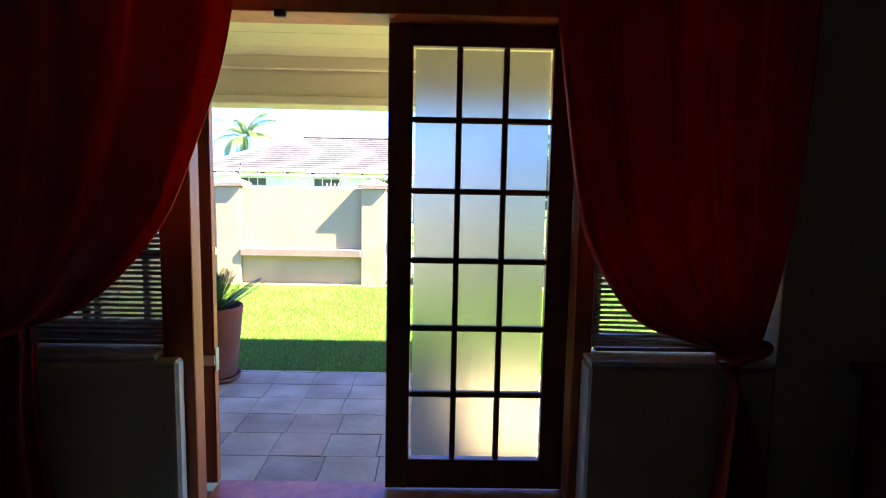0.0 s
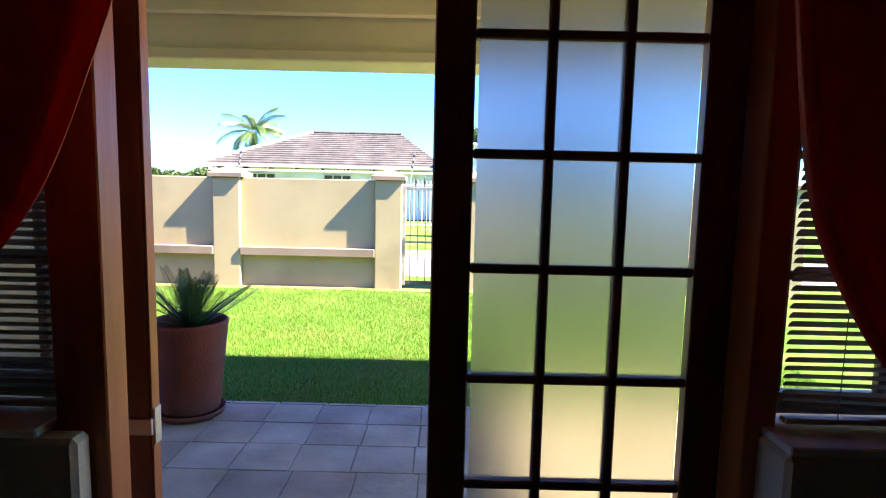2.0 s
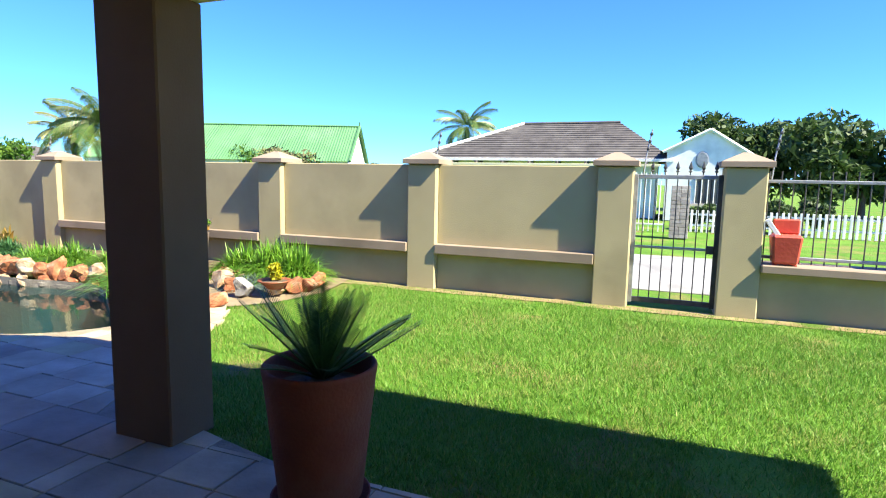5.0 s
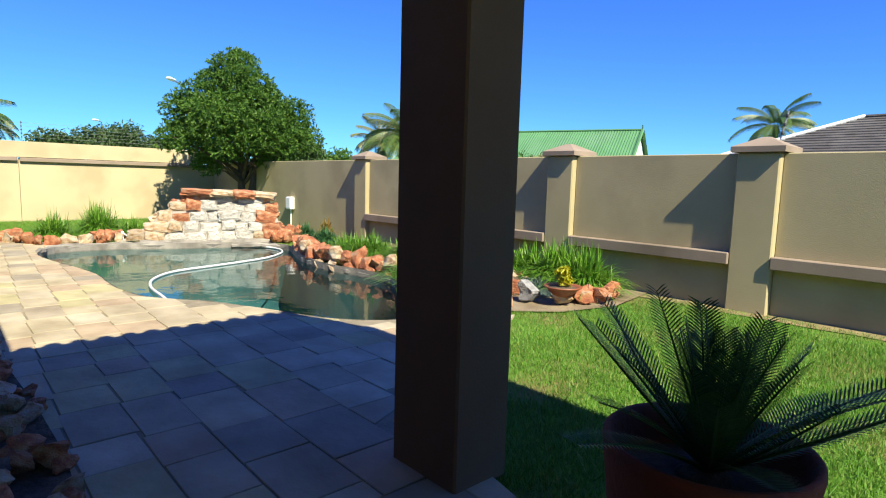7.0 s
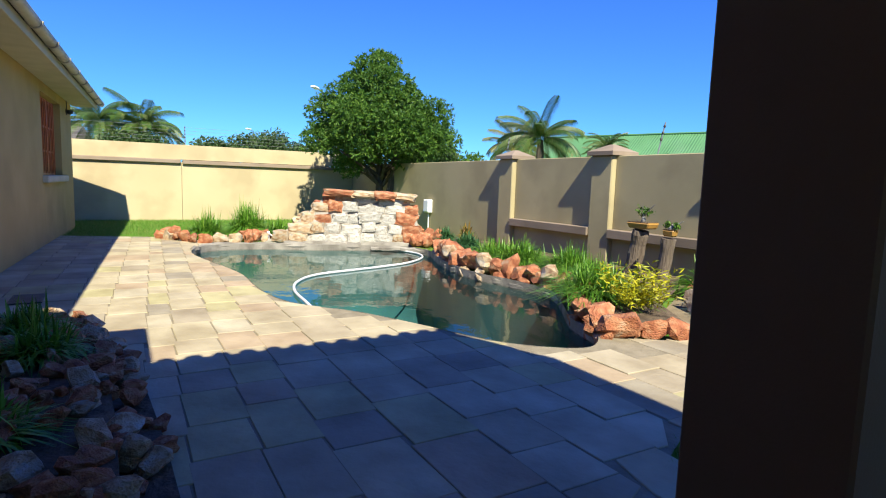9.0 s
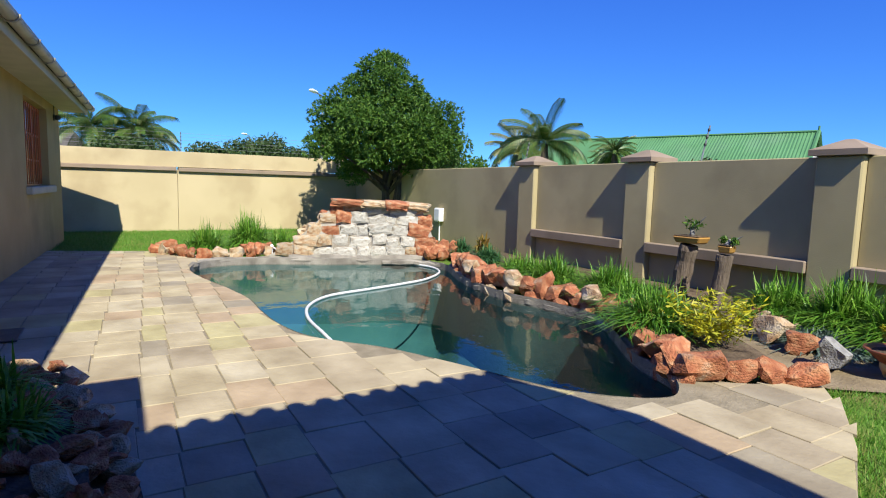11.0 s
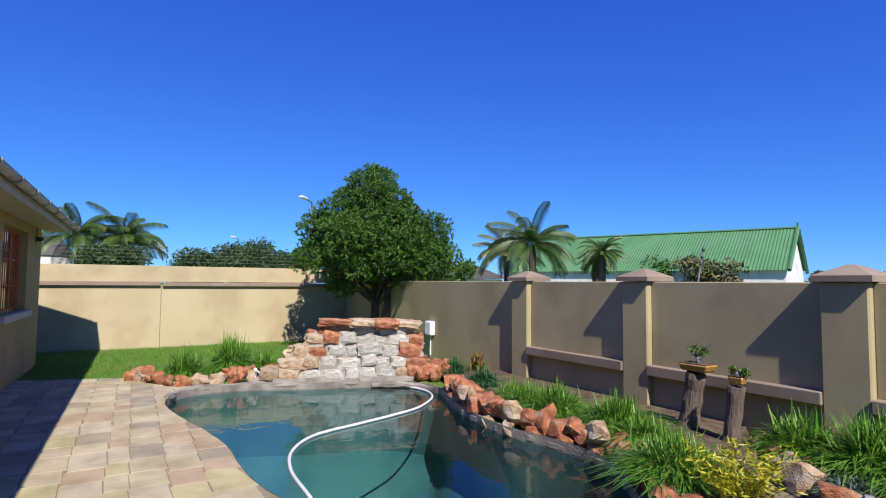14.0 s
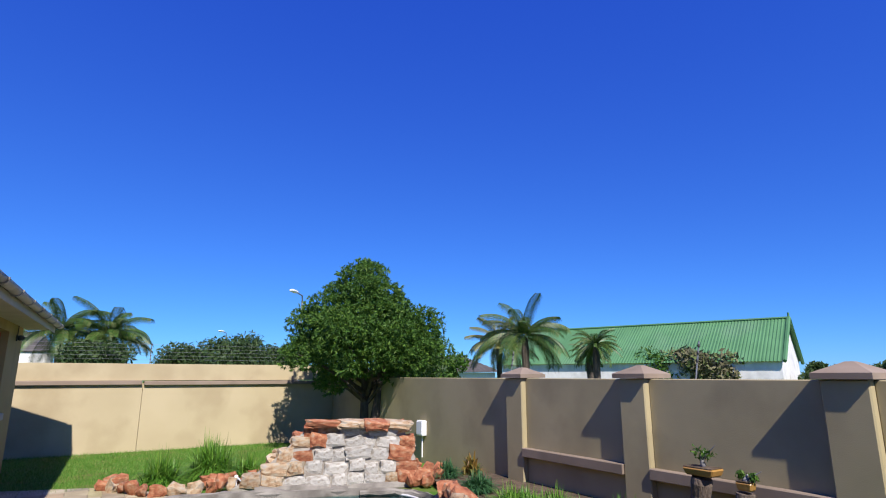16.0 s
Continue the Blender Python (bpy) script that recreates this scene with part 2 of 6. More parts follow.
M_POOL = material("pool_plaster", (0.0294, 0.101, 0.105), (0.0504, 0.143, 0.139), 1.2, 0.9, 0.2, 20, spots=(0.0252, 0.0756, 0.084), spot_scale=0.9)
M_ROAD = material("concrete_road", (0.211, 0.206, 0.194), (0.27, 0.265, 0.253), 2, 0.9, 0.2, 30, spots=(0.176, 0.171, 0.159))
M_BARK = material("bark", (0.055, 0.042, 0.032), (0.11, 0.088, 0.068), 6, 0.95, 0.9, 25, stretch=(4, 4, 0.8))
M_STUMP = material("weathered_wood", (0.085, 0.062, 0.045), (0.17, 0.13, 0.098), 5, 0.9, 0.7, 20, stretch=(6, 6, 0.6))
M_SIGN = material("white_plastic", (0.78, 0.78, 0.77), (0.84, 0.84, 0.83), 4, 0.45, 0.03, 40)
M_BRONZE = material("glazed_brown", (0.30, 0.16, 0.04), (0.40, 0.22, 0.06), 8, 0.3, 0.1, 40)
M_PLANTER = material("red_glaze", (0.42, 0.05, 0.03), (0.50, 0.075, 0.045), 4, 0.5, 0.1, 40)
M_BRICK = material("grey_face_brick", (0.30, 0.25, 0.22), (0.42, 0.36, 0.32), 6, 0.9, 0.5, 30, vary=0.15)
M_WINDARK = material("dark_window", (0.05, 0.055, 0.06), (0.08, 0.085, 0.09), 2, 0.04, 0.0, spec=0.9)


def stone_material(name, stops, rough=0.9, bump=0.8, scale=3.5):
    m = material(name, (0.3, 0.3, 0.3), None, scale, rough, bump, 22, vary=0.18)
    ramp = [x for x in m.node_tree.nodes if x.type == "VALTORGB"][0].color_ramp
    while len(ramp.elements) < len(stops):
        ramp.elements.new(0.5)
    for i, c in enumerate(stops):
        ramp.elements[i].position = 0.3 + 0.42 * i / (len(stops) - 1)
        ramp.elements[i].color = (*c, 1)
    return m


M_ROCK = stone_material("orange_sandstone", [(0.20, 0.062, 0.03), (0.33, 0.115, 0.052), (0.41, 0.19, 0.095), (0.44, 0.31, 0.21)])
M_ROCKPALE = stone_material("buff_sandstone", [(0.252, 0.143, 0.0756), (0.403, 0.277, 0.16), (0.437, 0.353, 0.244), (0.386, 0.353, 0.302)])
M_ROCKGREY = stone_material("grey_boulder", [(0.134, 0.126, 0.126), (0.252, 0.244, 0.235), (0.319, 0.311, 0.302)])


def tile_material():
    """Sandstone pavers: tone by tile, cloudy mineral stains, fine relief."""
    m = bpy.data.materials.new("sandstone_paver")
    m.use_nodes = True
    n, l = m.node_tree.nodes, m.node_tree.links
    b = n["Principled BSDF"]
    b.inputs["Roughness"].default_value, b.inputs["Specular IOR Level"].default_value = 0.8, 0.25
    info = n.new("ShaderNodeObjectInfo")
    geo = n.new("ShaderNodeNewGeometry")
    ramp = n.new("ShaderNodeValToRGB")
    tones = [(0.30, 0.262, 0.195), (0.40, 0.342, 0.232), (0.412, 0.352, 0.238), (0.385, 0.298, 0.20), (0.40, 0.358, 0.20), (0.418, 0.362, 0.258), (0.38, 0.322, 0.222), (0.41, 0.352, 0.235), (0.34, 0.288, 0.205), (0.425, 0.372, 0.268)]
    while len(ramp.color_ramp.elements) < len(tones):
        ramp.color_ramp.elements.new(0.5)
    for i, c in enumerate(tones):
        ramp.color_ramp.elements[i].position = i / len(tones)
        ramp.color_ramp.elements[i].color = (*c, 1)
    ramp.color_ramp.interpolation = "CONSTANT"
    add = n.new("ShaderNodeMath")
    add.operation = "ADD"
    l.new(info.outputs["Random"], add.inputs[0])
    l.new(geo.outputs["Random Per Island"], add.inputs[1])
    fr = n.new("ShaderNodeMath")
    fr.operation = "FRACT"
    l.new(add.outputs[0], fr.inputs[0])
    l.new(fr.outputs[0], ramp.inputs[0])
    noise1 = n.new("ShaderNodeTexNoise")
    noise1.inputs["Scale"].default_value, noise1.inputs["Detail"].default_value = 3.2, 8
    l.new(geo.outputs["Position"], noise1.inputs["Vector"])
    cr = n.new("ShaderNodeValToRGB")
    cr.color_ramp.elements[0].position, cr.color_ramp.elements[1].position = 0.3, 0.75
    cr.color_ramp.elements[0].color, cr.color_ramp.elements[1].color = (0.68, 0.64, 0.58, 1), (1.16, 1.15, 1.12, 1)
    l.new(noise1.outputs["Fac"], cr.inputs[0])
    mx = n.new("ShaderNodeMix")
    mx.data_type, mx.blend_type = "RGBA", "MULTIPLY"
    mx.inputs["Factor"].default_value = 1.0
    l.new(ramp.outputs[0], mx.inputs["A"])
    l.new(cr.outputs[0], mx.inputs["B"])
    l.new(mx.outputs["Result"], b.inputs["Base Color"])
    fn = n.new("ShaderNodeTexNoise")
    fn.inputs["Scale"].default_value, fn.inputs["Detail"].default_value = 28, 6
    l.new(geo.outputs["Position"], fn.inputs["Vector"])
    bp = n.new("ShaderNodeBump")
    bp.inputs["Strength"].default_value, bp.inputs["Distance"].default_value = 0.22, 0.02
    l.new(fn.outputs["Fac"], bp.inputs["Height"])
    l.new(bp.outputs[0], b.inputs["Normal"])
    return m


M_TILE = tile_material()


def lawn_material():
    m = material("lawn", (0.07, 0.158, 0.02), (0.115, 0.225, 0.032), 1.1, 0.95, 0.9, 90, spots=(0.19, 0.165, 0.06), spot_scale=1.6, spec=0.1)
    return m


M_LAWN = lawn_material()
M_BLADE = island_material("grass_blade", [(0.062, 0.172, 0.016), (0.094, 0.235, 0.022), (0.132, 0.285, 0.031), (0.27, 0.29, 0.083)], 0.6)
M_TUFT = island_material("strappy_leaf", [(0.045, 0.135, 0.013), (0.085, 0.215, 0.018), (0.135, 0.29, 0.027), (0.21, 0.34, 0.052)], 0.42)
M_BLUETUFT = island_material("blue_green_blade", [(0.03, 0.095, 0.035), (0.05, 0.14, 0.05), (0.08, 0.19, 0.06)], 0.5)
M_YELLOW = island_material("yellow_green_leaf", [(0.202, 0.235, 0.0168), (0.353, 0.353, 0.0168), (0.504, 0.437, 0.0168)], 0.5)
M_BLUE = island_material("blue_grey_leaf", [(0.10, 0.15, 0.12), (0.14, 0.19, 0.16)], 0.7)
M_TREE = island_material("tree_leaf", [(0.035, 0.09, 0.012), (0.05, 0.125, 0.016), (0.078, 0.17, 0.02), (0.13, 0.22, 0.026)], 0.6, trans=0.35)
M_FARTREE = island_material("far_leaf", [(0.025, 0.055, 0.015), (0.045, 0.085, 0.02), (0.07, 0.11, 0.03)], 0.6)
M_PALM = island_material("palm_leaf", [(0.03, 0.085, 0.016), (0.055, 0.12, 0.02), (0.095, 0.15, 0.03), (0.20, 0.19, 0.07)], 0.42)
M_OLDPALM = island_material("yellowing_palm_leaf", [(0.10, 0.14, 0.025), (0.18, 0.18, 0.05), (0.26, 0.23, 0.09)], 0.5)
M_CYCAD = island_material("cycad_leaf", [(0.025, 0.07, 0.018), (0.04, 0.095, 0.022), (0.06, 0.125, 0.028)], 0.45, trans=0.2)
M_DRY = island_material("dry_twig", [(0.13, 0.12, 0.06), (0.20, 0.18, 0.10), (0.09, 0.13, 0.03)], 0.9, trans=0.1)


def glass_material(name, rough, tint=(1, 1, 1), frosted=False):
    m = bpy.data.materials.new(name)
    m.use_nodes = True
    n, l = m.node_tree.nodes, m.node_tree.links
    if frosted:
        b = n["Principled BSDF"]
        b.inputs["Base Color"].default_value = (*tint, 1)
        b.inputs["Roughness"].default_value = rough
        b.inputs["Transmission Weight"].default_value = 1.0
        b.inputs["IOR"].default_value = 1.2
        nz = n.new("ShaderNodeTexNoise")
        nz.inputs["Scale"].default_value = 300
        bp = n.new("ShaderNodeBump")
        bp.inputs["Strength"].default_value, bp.inputs["Distance"].default_value = 0.2, 0.002
        l.new(nz.outputs["Fac"], bp.inputs["Height"])
        l.new(bp.outputs[0], b.inputs["Normal"])
        return m
    n.remove(n["Principled BSDF"])
    tr, gl, fr, mx = n.new("ShaderNodeBsdfTransparent"), n.new("ShaderNodeBsdfGlossy"), n.new("ShaderNodeFresnel"), n.new("ShaderNodeMixShader")
    tr.inputs[0].default_value = (*tint, 1)
    gl.inputs["Roughness"].default_value = rough
    fr.inputs["IOR"].default_value = 1.33
    l.new(fr.outputs[0], mx.inputs[0])
    l.new(tr.outputs[0], mx.inputs[1])
    l.new(gl.outputs[0], mx.inputs[2])
    l.new(mx.outputs[0], n["Material Output"].inputs[0])
    return m


M_FROST = glass_material("frosted_glass", 0.58, (0.38, 0.395, 0.38), True)
M_GLASS = glass_material("window_glass", 0.0, (0.95, 0.97, 0.96))


def water_material():
    m = glass_material("pool_water", 0.0, (0.54, 0.74, 0.76))
    n, l = m.node_tree.nodes, m.node_tree.links
    nz = n.new("ShaderNodeTexNoise")
    nz.inputs["Scale"].default_value, nz.inputs["Detail"].default_value = 4.5, 3
    geo = n.new("ShaderNodeNewGeometry")
    l.new(geo.outputs["Position"], nz.inputs["Vector"])
    bp = n.new("ShaderNodeBump")
    bp.inputs["Strength"].default_value, bp.inputs["Distance"].default_value = 0.10, 0.03
    l.new(nz.outputs["Fac"], bp.inputs["Height"])
    for x in n:
        if x.type in ("BSDF_GLOSSY", "FRESNEL"):
            l.new(bp.outputs[0], x.inputs["Normal"])
    return m


M_WATER = water_material()


# ---- plan ----
POOL = spline([(-11.05, 5.64), (-10.92, 5.30), (-10.6, 5.10), (-10.15, 5.02), (-9.5, 5.09), (-8.95, 5.20), (-8.2, 5.30), (-7.7, 5.29), (-7.2, 5.31), (-6.8, 5.40),
               (-6.55, 5.56), (-6.29, 5.77), (-6.0, 5.92), (-5.7, 6.06), (-5.24, 6.26), (-5.0, 6.46), (-4.87, 6.66), (-4.88, 6.82), (-5.08, 7.03), (-5.5, 7.19),
               (-5.98, 7.52), (-6.45, 7.80), (-7.1, 7.80), (-7.6, 7.70), (-8.24, 7.75), (-8.9, 7.92), (-9.65, 8.18), (-10.2, 8.0), (-10.5, 7.5), (-10.73, 6.77), (-11.0, 6.14)], 5)
SOUTH_END, WEST_END = 18 * 5, 0          # the pool's corner by the lawn, and its west tip, as places in POOL
LAWN_EDGE = [(3.4, 5.42), (-2.3, 5.42), (-2.75, 5.52), (-3.35, 5.68), (-3.66, 6.0), (-3.9, 6.5), (-4.1, 6.95), (-4.3, 7.3), (-4.58, 7.66)]
PATIO = [Vector(p) for p in LAWN_EDGE] + [Vector((-4.8, 7.3))] + [POOL[i] for i in range(SOUTH_END, WEST_END - 1, -1)] + [Vector(p) for p in ((-11.6, 5.3), (-12.15, 5.05), (-12.35, 4.55), (-12.7, 3.5), (-12.7, 2.6), (3.4, 2.6))]
WALL_Y, PILLAR_Y, WALL_TOP = 9.475, 9.40, 1.385
PILLARS = [(-9.66, -9.32), (-7.66, -7.32), (-5.61, -5.26), (-3.52, -3.17), (-1.425, -1.08), (-0.27, 0.085), (1.75, 2.1), (3.8, 4.15)]
BACK_X = -16.3
FLOOR_Z = 0.075


def inside(p, loop):
    n, hit = len(loop), False
    for i in range(n):
        a, b = loop[i], loop[i - 1]
        if (a[1] > p[1]) != (b[1] > p[1]) and p[0] < (b[0] - a[0]) * (p[1] - a[1]) / (b[1] - a[1]) + a[0]:
            hit = not hit
    return hit


# ---- ground ----
ground = link_mesh("ground", *fill([[(-400, -300), (300, -300), (300, 500), (-400, 500)], POOL], -0.03), M_LAWN)
tagged(ground, "mown green lawn with dry straw-coloured patches", "lawn", kind="structure")
patio = link_mesh("pavement_patio", *fill([PATIO], -0.006), M_SLAB)
tagged(patio, "sandstone paved patio with sandy joints round the pool", "pavement", kind="structure")
road = block("road", -60, 60, 10.5, 13.95, -0.06, -0.018, M_ROAD)
tagged(road, "pale concrete road beyond the garden gate", "road", kind="structure")

# pool basin
n = len(POOL)
bv = [(p.x, p.y, -0.10) for p in POOL] + [(p.x, p.y, -0.95) for p in POOL]
centre = sum(POOL, Vector((0, 0))) / n
bv += [(p.x + (centre.x - p.x) * 0.25, p.y + (centre.y - p.y) * 0.25, -1.35) for p in POOL]
bf = [[i + k * n, (i + 1) % n + k * n, (i + 1) % n + (k + 1) * n, i + (k + 1) * n] for k in (0, 1) for i in range(n)]
fv, ff = fill([[(bv[2 * n + i][0], bv[2 * n + i][1]) for i in range(n)]], -1.35)
pool = thing("swimming_pool", (-8, 6.5, 0), "kidney-shaped dark-plastered garden swimming pool filled with still water", "pool")
pool.matrix_world = Matrix()
link_mesh("basin", *join((bv, bf), (fv, ff)), M_POOL, pool, "dark teal plaster basin")
link_mesh("coping", [(p.x, p.y, z) for z in (0.0, -0.10) for p in POOL], [[i, (i + 1) % n, (i + 1) % n + n, i + n] for i in range(n)], M_MORTAR, pool, "grey mortar pool edge")
water = link_mesh("water", *fill([POOL], -0.085), M_WATER, pool, "still reflecting pool water")
water.visible_shadow = False

# ---- boundary wall ----
wall_north = thing("wall_north", (0, 0, 0), "yellow plastered boundary wall with pillars and a bench ledge", "wall")
wall_north["kind"] = "structure"
ends = [(BACK_X - 0.1, PILLARS[0][0])] + [(a[1], b[0]) for a, b in zip(PILLARS, PILLARS[1:])]
for i, (x0, x1) in enumerate(ends):
    if i == 5:
        continue
    block("wall_panel", x0, x1, WALL_Y, WALL_Y + 0.2, -0.3, WALL_TOP if i != 6 else 0.42, M_WALL, wall_north, c=0.008)
    if i == 6:
        block("ledge", x0, x1, WALL_Y - 0.12, WALL_Y + 0.26, 0.42, 0.50, M_CAP, wall_north, "taupe painted ledge", c=0.01)
    elif i:
        block("ledge", x0, x1, WALL_Y - 0.10, WALL_Y - 0.001, 0.385, 0.495, M_CAP, wall_north, "taupe painted ledge", c=0.008)
for x0, x1 in PILLARS:
    block("pillar", x0, x1, PILLAR_Y, PILLAR_Y + 0.35, -0.3, WALL_TOP + 0.004, M_WALL, wall_north, c=0.012)
    o, cx, cy = 0.045, (x0 + x1) / 2, PILLAR_Y + 0.175
    h = (x1 - x0) / 2 + o
    v = [(cx + sx * h, cy + sy * (0.175 + o), z) for z in (WALL_TOP + 0.006, WALL_TOP + 0.055) for sx, sy in ((-1, -1), (1, -1), (1, 1), (-1, 1))]
    v += [(cx + sx * 0.03, cy + sy * 0.03, WALL_TOP + 0.145) for sx, sy in ((-1, -1), (1, -1), (1, 1), (-1, 1))]
    f = [[3, 2, 1, 0], [8, 9, 10, 11]] + [[k * 4 + i, k * 4 + (i + 1) % 4, k * 4 + 4 + (i + 1) % 4, k * 4 + 4 + i] for k in (0, 1) for i in range(4)]
    link_mesh("pillar_cap", v, f, M_CAP, wall_north, "taupe pyramid cap")

wall_west = thing("wall_west", (0, 0, 0), "sunlit cream plastered garden wall with a cornice band", "wall")
wall_west["kind"] = "structure"
block("wall_body", BACK_X - 0.22, BACK_X, 0, 5.45, -0.3, 1.27, M_BACKWALL, wall_west)
block("wall_body", BACK_X - 0.22, BACK_X, 5.456, 9.47, -0.3, 1.27, M_BACKWALL, wall_west)
block("cornice", BACK_X - 0.22, BACK_X + 0.06, 0, 5.43, 1.24, 1.325, M_CAP, wall_west, "taupe cornice band", c=0.01)
block("cornice", BACK_X - 0.22, BACK_X + 0.06, 5.47, 9.47, 1.23, 1.315, M_CAP, wall_west, "taupe cornice band", c=0.01)
block("upper_wall", BACK_X - 0.2, BACK_X - 0.01, 0, 9.6, 1.325, 1.655, M_BACKWALL, wall_west)

# ---- house ----
wall_front = thing("wall_front", (0, 0, 0), "plastered house wall round the french doors and side windows", "wall")
wall_front["kind"] = "structure"
IN_Y, OUT_Y = 3.325, 3.60
OX0, OX1, SILL_Z, HEAD_Z = -2.25, 0.98, 0.735, 2.13
block("wall_body", -3.6, OX0, IN_Y, OUT_Y, -0.1, 2.75, M_ROOMWALL, wall_front)
block("wall_body", OX1, 3.4, IN_Y, OUT_Y, -0.1, 2.75, M_ROOMWALL, wall_front)
block("wall_body", OX0 - 0.002, OX1 + 0.002, IN_Y, OUT_Y, HEAD_Z, 2.75, M_ROOMWALL, wall_front)
block("wall_body", OX0 - 0.002, -1.335, IN_Y, 3.389, -0.1, SILL_Z, M_ROOMWALL, wall_front, c=0.012)
block("wall_body", OX0 - 0.002, -1.421, 3.3895, 3.562, -0.1, SILL_Z - 0.001, M_ROOMWALL, wall_front)
block("wall_body", 0.252, OX1 + 0.002, IN_Y, OUT_Y, -0.1, SILL_Z, M_ROOMWALL, wall_front, c=0.012)
block("window_sill", OX0, -1.422, IN_Y + 0.002, OUT_Y - 0.13, SILL_Z + 0.001, SILL_Z + 0.022, M_WHITE, wall_front, "painted sill")
block("window_sill", 0.258, OX1, IN_Y + 0.002, OUT_Y - 0.13, SILL_Z + 0.001, SILL_Z + 0.022, M_WHITE, wall_front, "painted sill")
block("baseboard", -1.333, -1.322, IN_Y - 0.02, IN_Y + 0.062, FLOOR_Z, FLOOR_Z + 0.07, M_WHITE, wall_front, "white skirting")
block("baseboard", OX0, -1.333, IN_Y - 0.018, IN_Y - 0.001, FLOOR_Z, FLOOR_Z + 0.07, M_WHITE, wall_front, "white skirting")
block("baseboard", 0.250, OX1, IN_Y - 0.018, IN_Y - 0.001, FLOOR_Z, FLOOR_Z + 0.07, M_WHITE, wall_front, "white skirting")
for nm, b4 in (("wall_east", (3.2, 3.4, -3.0, IN_Y)), ("wall_room_west", (-3.6, -3.4, -3.0, IN_Y)), ("wall_south", (-3.6, 3.4, -3.2, -3.0))):
    w = block(nm, *b4, -0.1, 2.75, M_ROOMWALL)
    tagged(w, "plain plastered living room wall in shade", "wall", kind="structure")
fl = block("floor", -3.4, 3.2, -3.0, OUT_Y - 0.02, -0.1, FLOOR_Z - 0.006, M_SLAB)
tagged(fl, "brown tiled living room floor", "floor", kind="structure")
ceiling = block("ceiling", -3.6, 3.4, -3.2, IN_Y + 0.001, 2.6, 2.75, M_CEIL)
tagged(ceiling, "pale painted living room ceiling", "ceiling", kind="structure")


# veranda: boarded ceiling, beam and tiled lean-to roof
VX0, VX1, VY1 = -3.50, 2.02, 5.97
veranda = thing("veranda_roof", (0, 0, 0), "veranda roof with cream boarded ceiling and painted beam", "veranda")
veranda["kind"] = "structure"
for i in range(5):
    y0 = OUT_Y + 0.002 + i * 0.345
    block("ceiling_board", VX0 + 0.1, VX1 - 0.05, y0, y0 + 0.341, 2.30, 2.33, M_CREAM, veranda, "pale cream ceiling board")
block("cornice", VX0 + 0.1, VX1 - 0.05, 5.225, 5.286, 2.215, 2.30, M_CREAM, veranda, "cream timber cornice")
block("beam", VX0 + 0.3, VX1 - 0.05, 5.305, 5.60, 1.985, 2.33, M_CREAM, veranda, "cream painted roof beam", c=0.01)
block("beam_trim", VX0 + 0.3, VX1 - 0.05, 5.287, 5.303, 1.985, 2.04, M_CREAM, veranda, "weathered cream board")
block("soffit", -2.72, VX1, 5.602, VY1, 2.20, 2.23, M_SOFFIT, veranda)
link_mesh("north_slope", [(-2.7, 6.0, 2.235), (VX1, 6.0, 2.235), (VX1, 3.0, 2.95), (VX0 + 2.97, 3.0, 2.95), (VX0, 5.72, 2.235)], [[0, 1, 2, 3], [0, 3, 4]], M_ROOFTILE, veranda, "brown roof tiles")
link_mesh("west_slope", [(VX0, 3.0, 2.235), (VX0, 5.72, 2.235), (VX0 + 2.97, 3.0, 2.95)], [[0, 2, 1]], M_ROOFTILE, veranda, "brown roof tiles")
# scalloped verge along the west end
for i in range(13):
    link_mesh("verge_tile", *moved(tube([(-0.03, 0, 0), (0.12, 0, 0.03)], 0.05, 10), pose(VX0, 4.03 + i * 0.14, 2.207)), M_ROOFTILE, veranda)
# unseen box, added and sized to cast the notch in the patio shadow
block("eave_end", -4.26, VX0 - 0.002, 2.6, 3.97, 2.16, 2.24, M_SOFFIT, veranda)
COLX0, COLX1, COLY0, COLY1 = -3.15, -2.80, 5.335, 5.60
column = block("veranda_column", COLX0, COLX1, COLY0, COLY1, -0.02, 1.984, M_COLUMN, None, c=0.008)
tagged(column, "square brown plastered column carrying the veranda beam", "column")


# ---- doors, windows, blinds, curtains ----
def leaf_door(name, at, label, ST=0.1):
    """A glazed leaf with three by six frosted panes."""
    W, H, T = 0.768, 1.955, 0.042
    door = thing(name, at, label, "door")
    door["kind"] = "structure"
    for x0 in (0, W - ST):
        block("stile", x0, x0 + ST, 0, T, 0, H, M_DARKWOOD, door)
    block("bottom_rail", ST, W - ST, 0.001, T - 0.001, 0, 0.131, M_DARKWOOD, door)
    block("top_rail", ST, W - ST, 0.001, T - 0.001, H - 0.085, H, M_DARKWOOD, door)
    cw, rh = (W - 2 * ST) / 3, (H - 0.131 - 0.085) / 6
    for i in (1, 2):
        block("muntin", ST + cw * i - 0.012, ST + cw * i + 0.012, 0.004, T - 0.004, 0.131, H - 0.085, M_DARKWOOD, door)
    for j in range(1, 6):
        z = 0.131 + rh * j
        block("muntin", ST, W - ST, 0.005, T - 0.005, z - 0.012, z + 0.012, M_DARKWOOD, door)
    for i in range(3):
        for j in range(6):
            p = block("pane", ST + cw * i + 0.010, ST + cw * (i + 1) - 0.010, T / 2 - 0.002, T / 2 + 0.002, 0.131 + rh * j + 0.010, 0.131 + rh * (j + 1) - 0.010, M_FROST, door, "frosted glass pane", c=0.0005)
            p.visible_shadow = False
    return door


